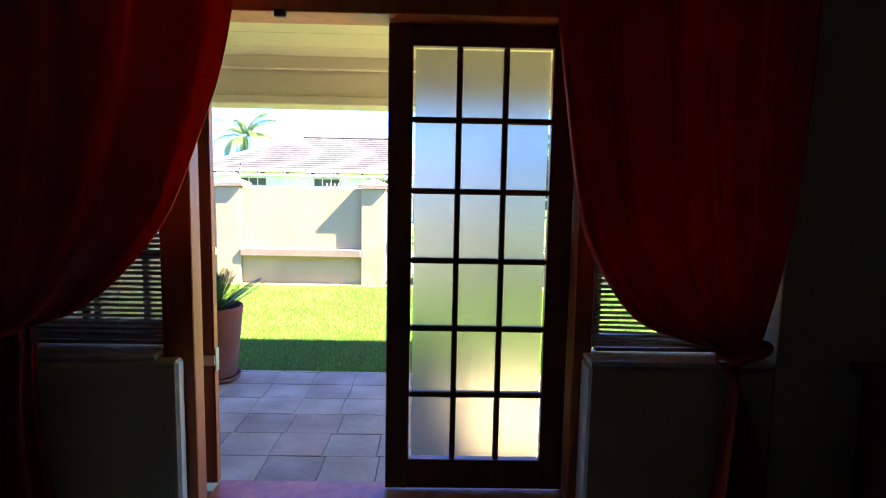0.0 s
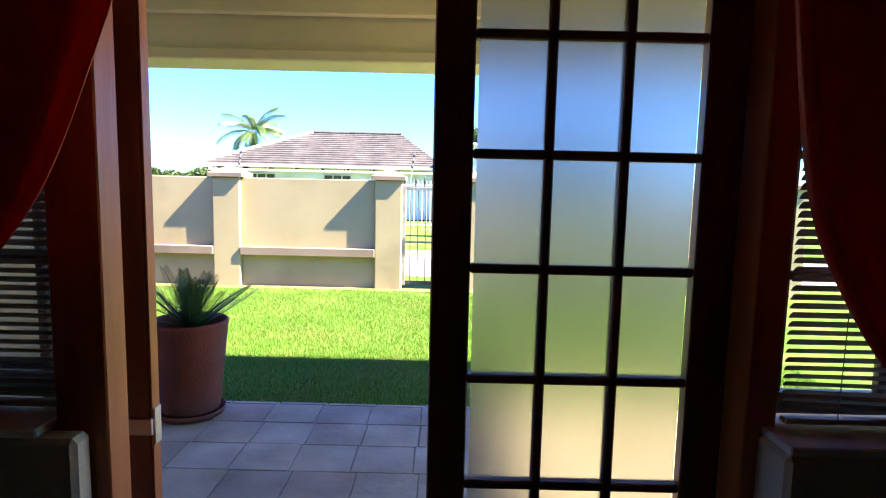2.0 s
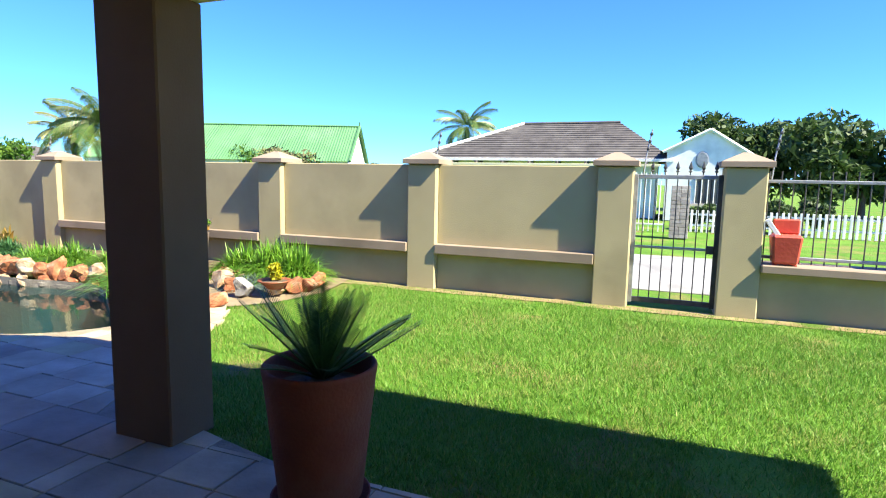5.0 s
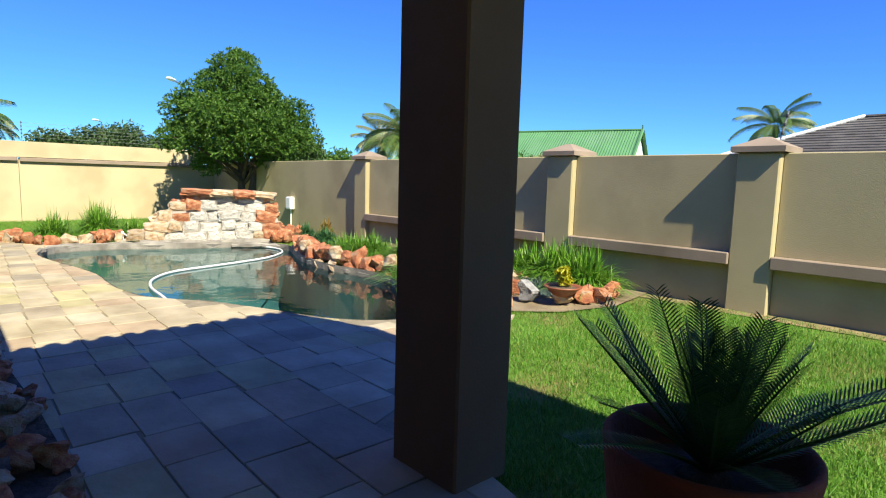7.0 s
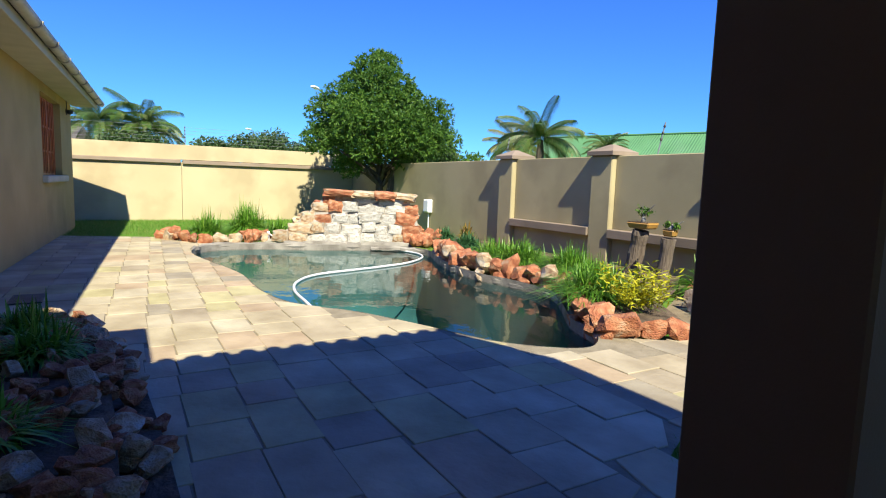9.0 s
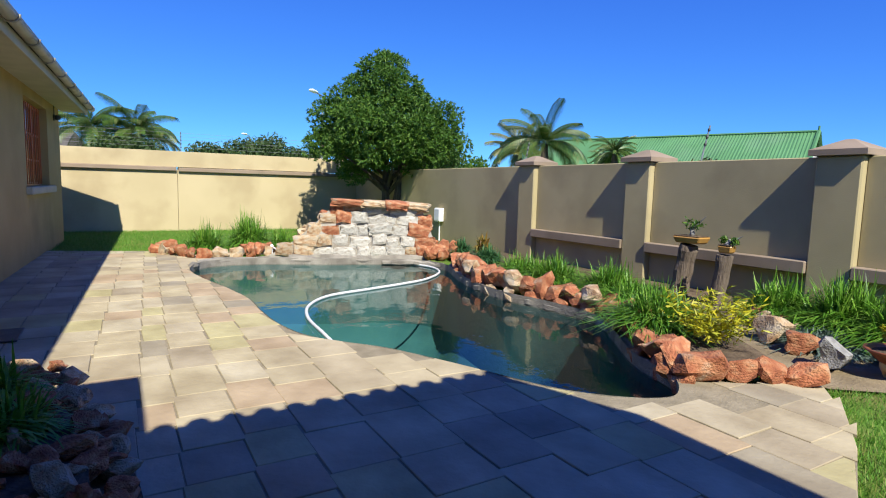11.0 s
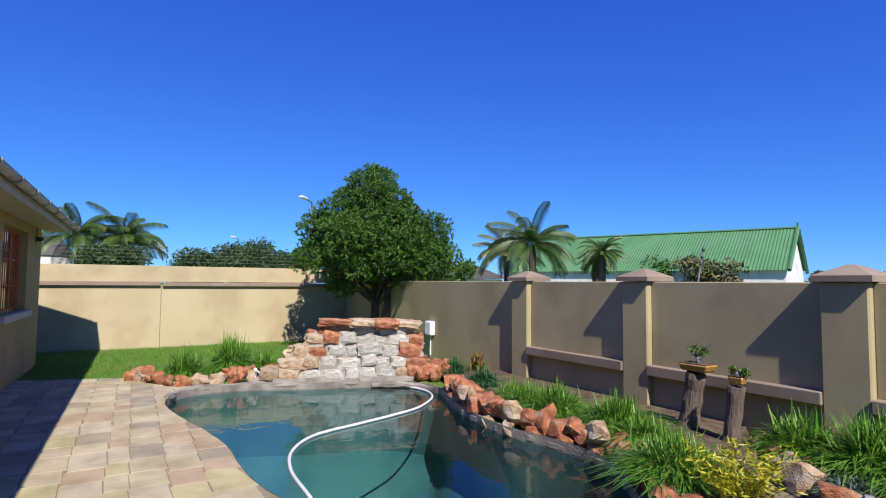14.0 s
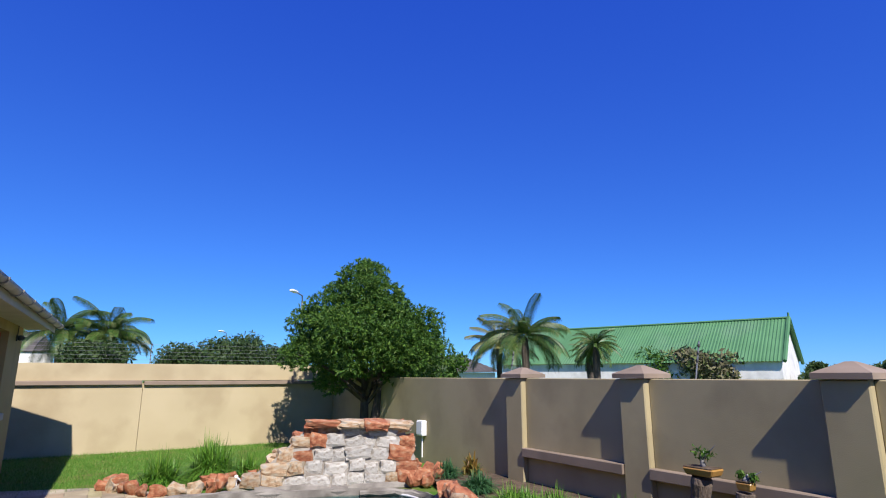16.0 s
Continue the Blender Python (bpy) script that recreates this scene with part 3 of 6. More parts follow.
DOOR_Z = FLOOR_Z + 0.035
door_1 = leaf_door("door_1", (-0.555, 3.545, DOOR_Z), "closed dark wooden sliding door with eighteen frosted panes")
door_2 = leaf_door("door_2", (-2.063, 3.572, DOOR_Z), "slid-open dark wooden door with frosted panes and steel latch", 0.07)
# brighter wood colour on the leaf's edge stands in for light catching it
block("edge_strip", 0.7685, 0.7735, 0.002, 0.040, 0.001, 1.954, M_WOOD, door_2, "bare red-brown door edge", c=0.001)
block("latch_plate", 0.774, 0.779, 0.004, 0.036, 0.50, 0.60, M_STEEL, door_2, "brushed steel latch", c=0.001)
block("latch_bolt", 0.715, 0.776, -0.012, -0.001, 0.53, 0.575, M_STEEL, door_2, "brushed steel latch", c=0.002)

frame_1 = thing("door_frame", (0, 0, 0), "red-brown stained timber door frame with side window posts", "door frame")
frame_1["kind"] = "structure"
FZ0, FZ1 = FLOOR_Z, HEAD_Z
for x0, x1, y0, y1 in ((-1.42, -1.297, 3.391, 3.478), (0.2145, 0.292, 3.445, 3.597)):
    block("jamb", x0, x1, y0, y1, FZ0, FZ1 - 0.065, M_WOOD, frame_1)
for x0, x1 in ((OX0 + 0.002, OX0 + 0.06), (OX1 - 0.06, OX1 - 0.002)):
    block("window_post", x0, x1, 3.48, 3.595, SILL_Z + 0.024, FZ1 - 0.066, M_WOOD, frame_1)
block("head", OX0 + 0.002, OX1 - 0.002, 3.43, 3.597, FZ1 - 0.064, FZ1 - 0.001, M_WOOD, frame_1)
block("threshold", -1.296, 0.2135, 3.46, 3.62, FLOOR_Z - 0.002, FLOOR_Z + 0.024, M_WOOD, frame_1, "worn timber threshold")
block("door_stop", -0.975, -0.93, 3.41, 3.429, FZ1 - 0.088, FZ1 - 0.06, M_IRON, frame_1, "small black roller catch")


def side_window(name, x0, x1, label):
    w = thing(name, ((x0 + x1) / 2, 3.54, SILL_Z + 0.024), label, "window")
    w["kind"] = "structure"
    h, t = (x1 - x0) / 2, FZ1 - 0.066 - (SILL_Z + 0.024)
    block("sash_bottom", -h, h, -0.02, 0.02, 0, 0.055, M_DARKWOOD, w)
    block("sash_top", -h, h, -0.02, 0.02, t - 0.05, t, M_DARKWOOD, w)
    for a, b in ((-h, -h + 0.05), (h - 0.05, h)):
        block("sash_side", a, b, -0.02, 0.02, 0.055, t - 0.05, M_DARKWOOD, w)
    block("glazing_bar", -0.011, 0.011, -0.014, 0.014, 0.055, t - 0.05, M_DARKWOOD, w)
    for k in (1, 2, 3):
        z = 0.055 + (t - 0.105) * k / 4
        block("glazing_bar", -h + 0.05, h - 0.05, -0.013, 0.013, z - 0.011, z + 0.011, M_DARKWOOD, w)
    g = block("pane", -h + 0.045, h - 0.045, -0.002, 0.002, 0.05, t - 0.045, M_GLASS, w, "clear glass", c=0.0005)
    g.visible_shadow = False
    return w


side_window("window_1", OX0 + 0.061, -1.418, "timber side window behind a venetian blind")
side_window("window_2", 0.293, OX1 - 0.061, "timber side window behind a venetian blind")


def venetian_blind(x0, x1, sag):
    b = thing("venetian_blind", ((x0 + x1) / 2, 3.435, SILL_Z + 0.024), "open wooden venetian blind hanging before a side window", "blind", "blinds by the door")
    h, t = (x1 - x0) / 2, FZ1 - 0.07 - (SILL_Z + 0.024)
    block("headrail", -h, h, -0.02, 0.02, t - 0.05, t, M_DARKWOOD, b)
    block("bottom_rail", -h, h, -0.014, 0.014, 0.012, 0.026, M_SLAT, b)
    me = bpy.data.meshes.new("slat")
    v, f = [], []
    for k in range(5):
        y = -0.0125 + 0.00625 * k
        z = 0.0028 * (1 - (y / 0.0125) ** 2)
        v += [(-h, y, z), (h, y, z), (-h, y, z - 0.0016), (h, y, z - 0.0016)]
    for k in range(4):
        a = k * 4
        f += [[a, a + 1, a + 5, a + 4], [a + 2, a + 6, a + 7, a + 3], [a, a + 4, a + 6, a + 2], [a + 1, a + 3, a + 7, a + 5]]
    f += [[0, 2, 3, 1], [16, 17, 19, 18]]
    me.from_pydata(v, [], f)
    me.materials.append(M_SLAT)
    n = int((t - 0.09) / 0.0215)
    for i in range(n):
        s = new("slat", me)
        s.parent = b
        s.matrix_local = pose(0, 0, 0.04 + i * 0.0215, -40 + random.uniform(-3, 3), (sag * max(0, 1 - i / 5) + random.uniform(-0.15, 0.15)), 0)
    for x in (-h * 0.6, h * 0.55):
        link_mesh("cord", *tube([(x, -0.016, 0.02), (x + 0.003, -0.017, t * 0.5), (x, -0.016, t - 0.04)], 0.0014, 5), M_CORD, b)
    return b


venetian_blind(OX0 + 0.07, -1.432, 0.0)
venetian_blind(0.298, OX1 - 0.07, 2.5)


def curtain(name, edge, out_x, tie, foot, seed, label):
    """A tied-back pleated curtain. edge: (x, z) down its free side to the tie; foot: its x range at the floor."""
    rnd = random.Random(seed)
    c = thing(name, ((edge[0][0] + out_x) / 2, IN_Y - 0.1, FLOOR_Z), label, "curtain", "curtains by the door")
    ox, oy, oz = c.matrix_world.translation
    inner = spline(edge, 8, closed=False)
    rows, cols = len(inner), 110
    phase = [rnd.uniform(0, 6.28) for _ in range(4)]
    v = []
    n_low = 22
    for r in range(rows + n_low):
        if r < rows:
            s = r / (rows - 1)
            xi, z = inner[r].x, inner[r].y
            zo = 2.42 + (tie[1] - 0.03 - 2.42) * s
            xo = out_x + (tie[0] + (tie[0] - edge[0][0]) * 0.06 - out_x) * s ** 2.6
            full = 1 - 0.82 * s ** 2
        else:
            s2 = (r - rows + 1) / n_low
            za = tie[1] + (FLOOR_Z + 0.012 - tie[1]) * s2
            xi = tie[0] + (foot[1] - tie[0]) * s2 ** 0.7 + (edge[-1][0] - tie[0]) * (1 - s2) ** 3
            xo = tie[0] + (foot[0] - tie[0]) * s2 ** 0.7
            z = zo = za
            full = 0.2 + 0.35 * s2
        for k in range(cols):
            u = k / (cols - 1)
            x = xo + (xi - xo) * u
            zz = zo + (z - zo) * u
            if r < rows:
                zz -= 0.10 * math.sin(math.pi * u) * s * (1 - s) * 2
            wave = math.sin(u * 34 + phase[0] + 0.9 * math.sin(r * 0.07 + phase[1])) * 0.65 + math.sin(u * 17 + phase[2] + r * 0.03) * 0.4 + 0.16 * math.sin(u * 91 + phase[3])
            y = IN_Y - 0.095 + wave * 0.074 * (0.35 + 0.65 * full)
            v.append((x - ox, y - oy, zz - oz))
    f = [[r * cols + k, r * cols + k + 1, (r + 1) * cols + k + 1, (r + 1) * cols + k] for r in range(rows + n_low - 1) for k in range(cols - 1)]
    cloth = link_mesh("cloth", v, f, M_CURTAIN, c, smooth=True)
    sol = cloth.modifiers.new("thickness", "SOLIDIFY")
    sol.thickness = 0.003
    band = [(tie[0] - ox + 0.085 * math.cos(a), -0.005 + 0.062 * math.sin(a), tie[1] - oz + 0.03 * math.cos(a)) for a in (i * math.pi / 8 for i in range(17))]
    link_mesh("tieback", *tube(band, 0.017, 8), M_CURTAIN, c, "red fabric tieback", smooth=True)
    link_mesh("heading", *cbox(min(edge[0][0], out_x) - ox, max(edge[0][0], out_x) - ox, -0.03, 0.03, 2.37 - oz, 2.43 - oz), M_CURTAIN, c)
    return c


curtain("curtain", [(-1.05, 2.42), (-1.06, 2.10), (-1.115, 1.83), (-1.20, 1.58), (-1.325, 1.28), (-1.50, 1.06), (-1.66, 0.94), (-1.81, 0.89)], -2.85, (-1.92, 0.86), (-2.2, -1.74), 3, "deep red satin curtain tied back beside the open door")
curtain("curtain", [(0.02, 2.42), (0.035, 2.10), (0.08, 1.75), (0.15, 1.33), (0.245, 1.12), (0.38, 0.95), (0.555, 0.875), (0.68, 0.85)], 1.02, (0.79, 0.83), (0.70, 0.95), 8, "deep red satin curtain tied back beside the door")
rod = thing("curtain_rod", (-0.9, IN_Y - 0.1, 2.46), "dark wooden curtain rod above the doorway", "curtain rod")
link_mesh("pole", *tube([(-2.1, 0, 0), (2.1, 0, 0)], 0.017, 10), M_DARKWOOD, rod, smooth=True)
for x in (-2.05, 0.0, 2.05):
    link_mesh("bracket", *cbox(x - 0.012, x + 0.012, 0, 0.099, -0.03, -0.012), M_DARKWOOD, rod)

# dresser with a picture frame by the east side of the window
dresser = thing("dresser", (1.62, 2.95, FLOOR_Z), "dark wooden dresser standing against the wall in shade", "dresser")
block("body", -0.42, 0.42, -0.22, 0.22, 0.08, 0.70, M_FURN, dresser)
block("top", -0.45, 0.45, -0.25, 0.25, 0.701, 0.735, M_FURN, dresser)
for sx in (-0.37, 0.37):
    for sy in (-0.17, 0.17):
        link_mesh("leg", *moved(lathe([(0.018, 0), (0.026, 0.04), (0.03, 0.079)], 10), pose(sx, sy, 0)), M_FURN, dresser)
for k in range(3):
    z = 0.10 + k * 0.2
    d = block("drawer", -0.39, 0.39, -0.236, -0.221, z, z + 0.185, M_FURN, dresser)
    link_mesh("knob", *moved(lathe([(0.008, 0), (0.014, 0.012), (0.012, 0.02)], 10), pose(0, -0.237, z + 0.09, 90)), M_BRONZE, d)
pf = thing("picture_frame", (1.44, 2.98, FLOOR_Z + 0.736), "small white-framed picture standing on the dresser", "picture frame", rz=20)
for nm, b4 in (("frame_top", (-0.09, 0.09, 0.215, 0.24)), ("frame_bottom", (-0.09, 0.09, 0, 0.025)), ("frame_side", (-0.09, -0.068, 0.025, 0.215)), ("frame_side", (0.068, 0.09, 0.025, 0.215))):
    block(nm, b4[0], b4[1], -0.008, 0.008, b4[2], b4[3], M_WHITE, pf)
block("picture", -0.068, 0.068, -0.003, 0.003, 0.025, 0.215, M_SLAT, pf, c=0.0005)

# ---- house wing to the west ----
wing = thing("house_wing", (-14.45, 3.52, 0), "yellow plastered house wing with gutter and barred window", "house", rz=-3.0)
WL = 10.8
WX0, WX1, WZ0, WZ1 = 1.22, 2.92, 0.92, 2.02
block("wall", 0, WX0, -0.22, 0, -0.1, 2.2, M_HOUSE, wing)
block("wall", WX1, WL, -0.22, 0, -0.1, 2.2, M_HOUSE, wing)
block("wall", WX0 - 0.002, WX1 + 0.002, -0.22, 0, -0.1, WZ0, M_HOUSE, wing)
block("wall", WX0 - 0.002, WX1 + 0.002, -0.22, 0, WZ1, 2.2, M_HOUSE, wing)
block("end_wall", 0.002, 0.22, -6, -0.221, -0.1, 2.2, M_HOUSE, wing)
block("soffit", -0.28, WL, 0.002, 0.37, 2.15, 2.165, M_SOFFIT, wing)
block("fascia", -0.28, WL, 0.371, 0.39, 2.11, 2.21, M_SOFFIT, wing)
gp = [(0.055 * math.cos(a), 0.055 * math.sin(a)) for a in (math.pi + i * math.pi / 8 for i in range(9))]
gv = [(x, 0.45 + gy, 2.235 + gz) for x in (-0.3, WL) for gy, gz in gp] + [(x, 0.45 + gy * 0.92, 2.235 + gz * 0.92) for x in (-0.3, WL) for gy, gz in gp]
gf = [[i, i + 1, i + 10, i + 9] for i in range(8)] + [[18 + i, 27 + i, 28 + i, 19 + i] for i in range(8)] + [[0, 9, 27, 18], [8, 26, 35, 17]] + [[i, 18 + i, 19 + i, i + 1] for i in range(8)]
link_mesh("gutter", gv, gf, M_GUTTER, wing, "weathered half-round gutter", smooth=True)
link_mesh("gutter_end", [gv[i] for i in range(9)], [list(range(9))], M_GUTTER, wing)
for i in range(13):
    x = 0.1 + i * 0.85
    link_mesh("gutter_bracket", *tube([(x, 0.45 + 0.062 * math.cos(a), 2.235 + 0.062 * math.sin(a)) for a in (math.pi + k * math.pi / 6 for k in range(7))], 0.009, 6), M_GUTTER, wing)
roof_v, roof_f = [], []
rc = 150
for j, (yy, zz) in enumerate(((0.43, 2.235), (-2.6, 3.2), (-5.8, 2.235))):
    for i in range(rc + 1):
        roof_v.append((-0.32 + (WL + 0.32) * i / rc, yy, zz + 0.02 * math.sin(i * math.pi / 2)))
roof_f = [[j * (rc + 1) + i, j * (rc + 1) + i + 1, (j + 1) * (rc + 1) + i + 1, (j + 1) * (rc + 1) + i] for j in (0, 1) for i in range(rc)]
link_mesh("roof", roof_v, roof_f, M_ROOFTILE, wing, "brown tiled roof")
win = block("window_frame", WX0, WX1, -0.14, -0.10, WZ0, WZ0 + 0.05, M_WOOD, wing, "red-brown timber window")
block("frame_head", WX0, WX1, -0.14, -0.10, WZ1 - 0.05, WZ1, M_WOOD, win)
for x in (WX0, WX0 + 0.54, WX0 + 1.1, WX1 - 0.05):
    block("post", x, x + 0.05, -0.141, -0.099, WZ0 + 0.05, WZ1 - 0.05, M_WOOD, win)
for z in (WZ0 + 0.33, WZ0 + 0.68):
    block("rail", WX0 + 0.05, WX1 - 0.05, -0.137, -0.103, z, z + 0.03, M_WOOD, win)
block("glass", WX0 + 0.03, WX1 - 0.03, -0.122, -0.118, WZ0 + 0.03, WZ1 - 0.03, M_WINDARK, win, "dark reflecting glass", c=0.0005)
for k in range(12):
    x = WX0 + 0.09 + k * 0.13
    link_mesh("burglar_bar", *tube([(x, -0.085, WZ0 + 0.02), (x, -0.085, WZ1 - 0.02)], 0.007, 6), M_WOOD, win, "painted steel bar")
block("sill", WX0 - 0.12, WX1 + 0.08, -0.12, 0.07, WZ0 - 0.10, WZ0 - 0.002, M_SOFFIT, wing, "plaster window sill", c=0.012)
lamp = thing("wall_lamp", (-13.87, 3.492, 1.97), "small dark bulkhead lamp on the house corner", "wall lamp", rz=-3.0)
link_mesh("backplate", *moved(lathe([(0.05, 0), (0.05, 0.015), (0.03, 0.02)], 16), pose(0, 0, 0, -90)), M_IRON, lamp)
link_mesh("globe", *moved(lathe([(0.035, 0), (0.042, 0.03), (0.03, 0.07), (0.005, 0.085)], 16), pose(0, 0.02, 0, -90)), M_IRON, lamp, smooth=True)
link_mesh("conduit", *tube([(0, 0.01, 0.04), (0, 0.01, 0.3)], 0.006, 6), M_IRON, lamp)
drain = block("drain_cover", -7.72, -7.36, 3.5, 3.72, 0.004, 0.014, M_IRON)
tagged(drain, "dark drain grid set in the paving", "drain cover")


# ---- rocks ----
def rock_mesh(seed, sub=2, rough=0.32, flat=0.0):
    rnd = random.Random(seed)
    bm = bmesh.new()
    bmesh.ops.create_icosphere(bm, subdivisions=sub, radius=0.5)
    off = Vector((rnd.uniform(0, 50), rnd.uniform(0, 50), rnd.uniform(0, 50)))
    planes = [(Vector((rnd.gauss(0, 1), rnd.gauss(0, 1), rnd.gauss(0, 0.8))).normalized(), rnd.uniform(0.20, 0.36)) for _ in range(11)]
    for v in bm.verts:
        p = v.co.copy()
        for nrm, d in planes:
            e = p.dot(nrm) - d
            if e > 0:
                p -= nrm * e * 0.96
        p += p.normalized() * (noise.noise(p * 3.2 + off) * rough * 0.45 + noise.noise(p * 8 + off) * rough * 0.16)
        v.co = p
    me = bpy.data.meshes.new("rock")
    bm.normal_update()
    bm.to_mesh(me)
    bm.free()
    return me


ROCKS = {}
for key, mat in (("orange", M_ROCK), ("pale", M_ROCKPALE), ("grey", M_ROCKGREY), ("lime", M_WATERSTONE)):
    ROCKS[key] = []
    for i in range(6):
        me = rock_mesh(i * 17 + len(key))
        me.materials.append(mat)
        ROCKS[key].append(me)


def slab_mesh(seed):
    """A flat-faced quarried stone."""
    bm = bmesh.new()
    bmesh.ops.create_cube(bm, size=1.0)
    bmesh.ops.subdivide_edges(bm, edges=bm.edges[:], cuts=3, use_grid_fill=True)
    off = Vector((seed * 7.3, seed * 3.1, 0))
    for v in bm.verts:
        p = v.co.copy()
        r = max(abs(p.x), abs(p.z)) * 2
        p += Vector((noise.noise(p * 1.6 + off), 0.35 * noise.noise(p * 2.6 + off * 2), noise.noise(p * 1.6 + off * 3))) * 0.17
        p.y += (0.10 if p.y < 0 else 0) * r ** 6
        v.co = p
    me = bpy.data.meshes.new("stone")
    bm.normal_update()
    bm.to_mesh(me)
    bm.free()
    return me


for key, mat in (("orange", M_ROCK), ("pale", M_ROCKPALE), ("lime", M_WATERSTONE)):
    ROCKS[key + "_slab"] = []
    for i in range(6):
        me = slab_mesh(i * 5 + len(key))
        me.materials.append(mat)
        ROCKS[key + "_slab"].append(me)


def put_rock(name, key, at, size, rz, parent=None, rx=0.0, ry=0.0, k=None):
    ob = new(name, random.choice(ROCKS[key]) if k is None else ROCKS[key][k])
    ob.parent = parent
    m = pose(at[0], at[1], at[2], rx, ry, rz) @ Matrix.Diagonal((*size, 1))
    ob.matrix_basis = m
    return ob


def along(points, step):
    """Places and headings at even steps along a plan curve."""
    pts = spline(points, 10, closed=False)
    out, need = [], 0.0
    for a, b in zip(pts, pts[1:]):
        d = (b - a).length
        while need <= d:
            out.append((a + (b - a) * (need / d), math.degrees(math.atan2(b.y - a.y, b.x - a.x))))
            need += step * random.uniform(0.82, 1.2)
        need -= d
    return out


random.seed(11)
edging = thing("rock_edging", (-7.5, 7.9, 0), "rough orange sandstone rocks edging the flower bed by the pool", "rock edging")
NORTH_RIM = [(-5.0, 7.10), (-5.45, 7.30), (-5.93, 7.62), (-6.42, 7.92), (-7.1, 7.93), (-7.6, 7.83), (-8.22, 7.88), (-8.85, 8.05), (-9.5, 8.30)]
o = edging.matrix_world.translation.copy()
for (p, h) in along(NORTH_RIM, 0.165):
    s = random.uniform(0.85, 1.3)
    put_rock("rock", random.choice(("orange", "orange", "orange", "orange", "pale")), (p.x - o.x + random.uniform(-0.02, 0.02), p.y - o.y + random.uniform(-0.02, 0.03), random.uniform(0.06, 0.11)), (0.42 * s, 0.27 * s, 0.29 * random.uniform(0.75, 1.2)), h + random.uniform(-22, 22), edging, random.uniform(-12, 12), random.uniform(-12, 12))
for (p, h) in along(NORTH_RIM, 0.30):
    put_rock("rock", random.choice(("pale", "orange", "orange")), (p.x - o.x + random.uniform(-0.02, 0.02), p.y - o.y - 0.08, random.uniform(-0.07, -0.02)), (0.30, 0.13, 0.2), h + random.uniform(-20, 20), edging)
for (p, h) in along([(-5.12, 7.10), (-4.98, 7.18), (-4.88, 7.34), (-4.75, 7.50), (-4.58, 7.62)], 0.17):
    put_rock("rock", "orange", (p.x - o.x, p.y - o.y, 0.05), (0.30 * random.uniform(0.8, 1.2), 0.20, 0.25 * random.uniform(0.7, 1.2)), h + random.uniform(-15, 15), edging, random.uniform(-28, -8), random.uniform(-10, 10))
kerb = [(p.x - o.x, p.y - o.y, -0.055 + random.uniform(-0.015, 0.015)) for p, h in along([(-5.0, 7.03), (-5.45, 7.22), (-5.95, 7.55), (-6.45, 7.83), (-7.1, 7.84), (-7.6, 7.74), (-8.24, 7.79), (-8.9, 7.96), (-9.6, 8.22), (-10.15, 8.05), (-10.45, 7.55)], 0.12)]
link_mesh("mortar_kerb", *tube(kerb, [0.045 * random.uniform(0.6, 1.3) for _ in kerb], 7), M_MORTAR, edging, "rough grey mortar rim")

west_edging = thing("rock_edging", (-11.5, 5.6, 0), "low row of orange rocks along the far flower bed", "rock edging")
o = west_edging.matrix_world.translation.copy()
for (p, h) in along([(-12.05, 4.78), (-11.7, 4.98), (-11.32, 5.22), (-11.22, 5.55), (-11.28, 5.95), (-11.33, 6.3)], 0.2):
    s = random.uniform(0.85, 1.3)
    put_rock("rock", random.choice(("orange", "orange", "pale")), (p.x - o.x, p.y - o.y, 0.06), (0.27 * s, 0.19, 0.22 * s), h + random.uniform(-20, 20), west_edging, random.uniform(-12, 12), random.uniform(-12, 12))
for i, (x, y, s) in enumerate(((-12.15, 4.86, 0.32), (-11.9, 4.95, 0.3), (-11.55, 5.9, 0.28), (-11.6, 6.2, 0.3))):
    put_rock("rock", "orange", (x - o.x, y - o.y, 0.09), (s, s * 0.8, s * 0.75), i * 70, west_edging)
wk = [(p.x - o.x, p.y - o.y, -0.03) for p, h in along([(-10.6, 5.06), (-10.98, 5.28), (-11.1, 5.64), (-11.05, 6.14), (-10.78, 6.77), (-10.55, 7.5)], 0.12)]
link_mesh("mortar_kerb", *tube(wk, [0.05 * random.uniform(0.6, 1.3) for _ in wk], 7), M_MORTAR, west_edging, "rough grey mortar rim")

# rock waterfall at the pool's end
fall = thing("rock_waterfall", (-11.02, 6.5, 0), "stacked stone waterfall of pale limed and orange rocks at the pool", "waterfall", rz=67.5)
FW, FH = 2.02, 0.80


def face_x(z):
    return -0.42 + 1.00 * (z / FH) ** 0.75, FW + 0.02 - 0.28 * (z / FH) ** 1.6


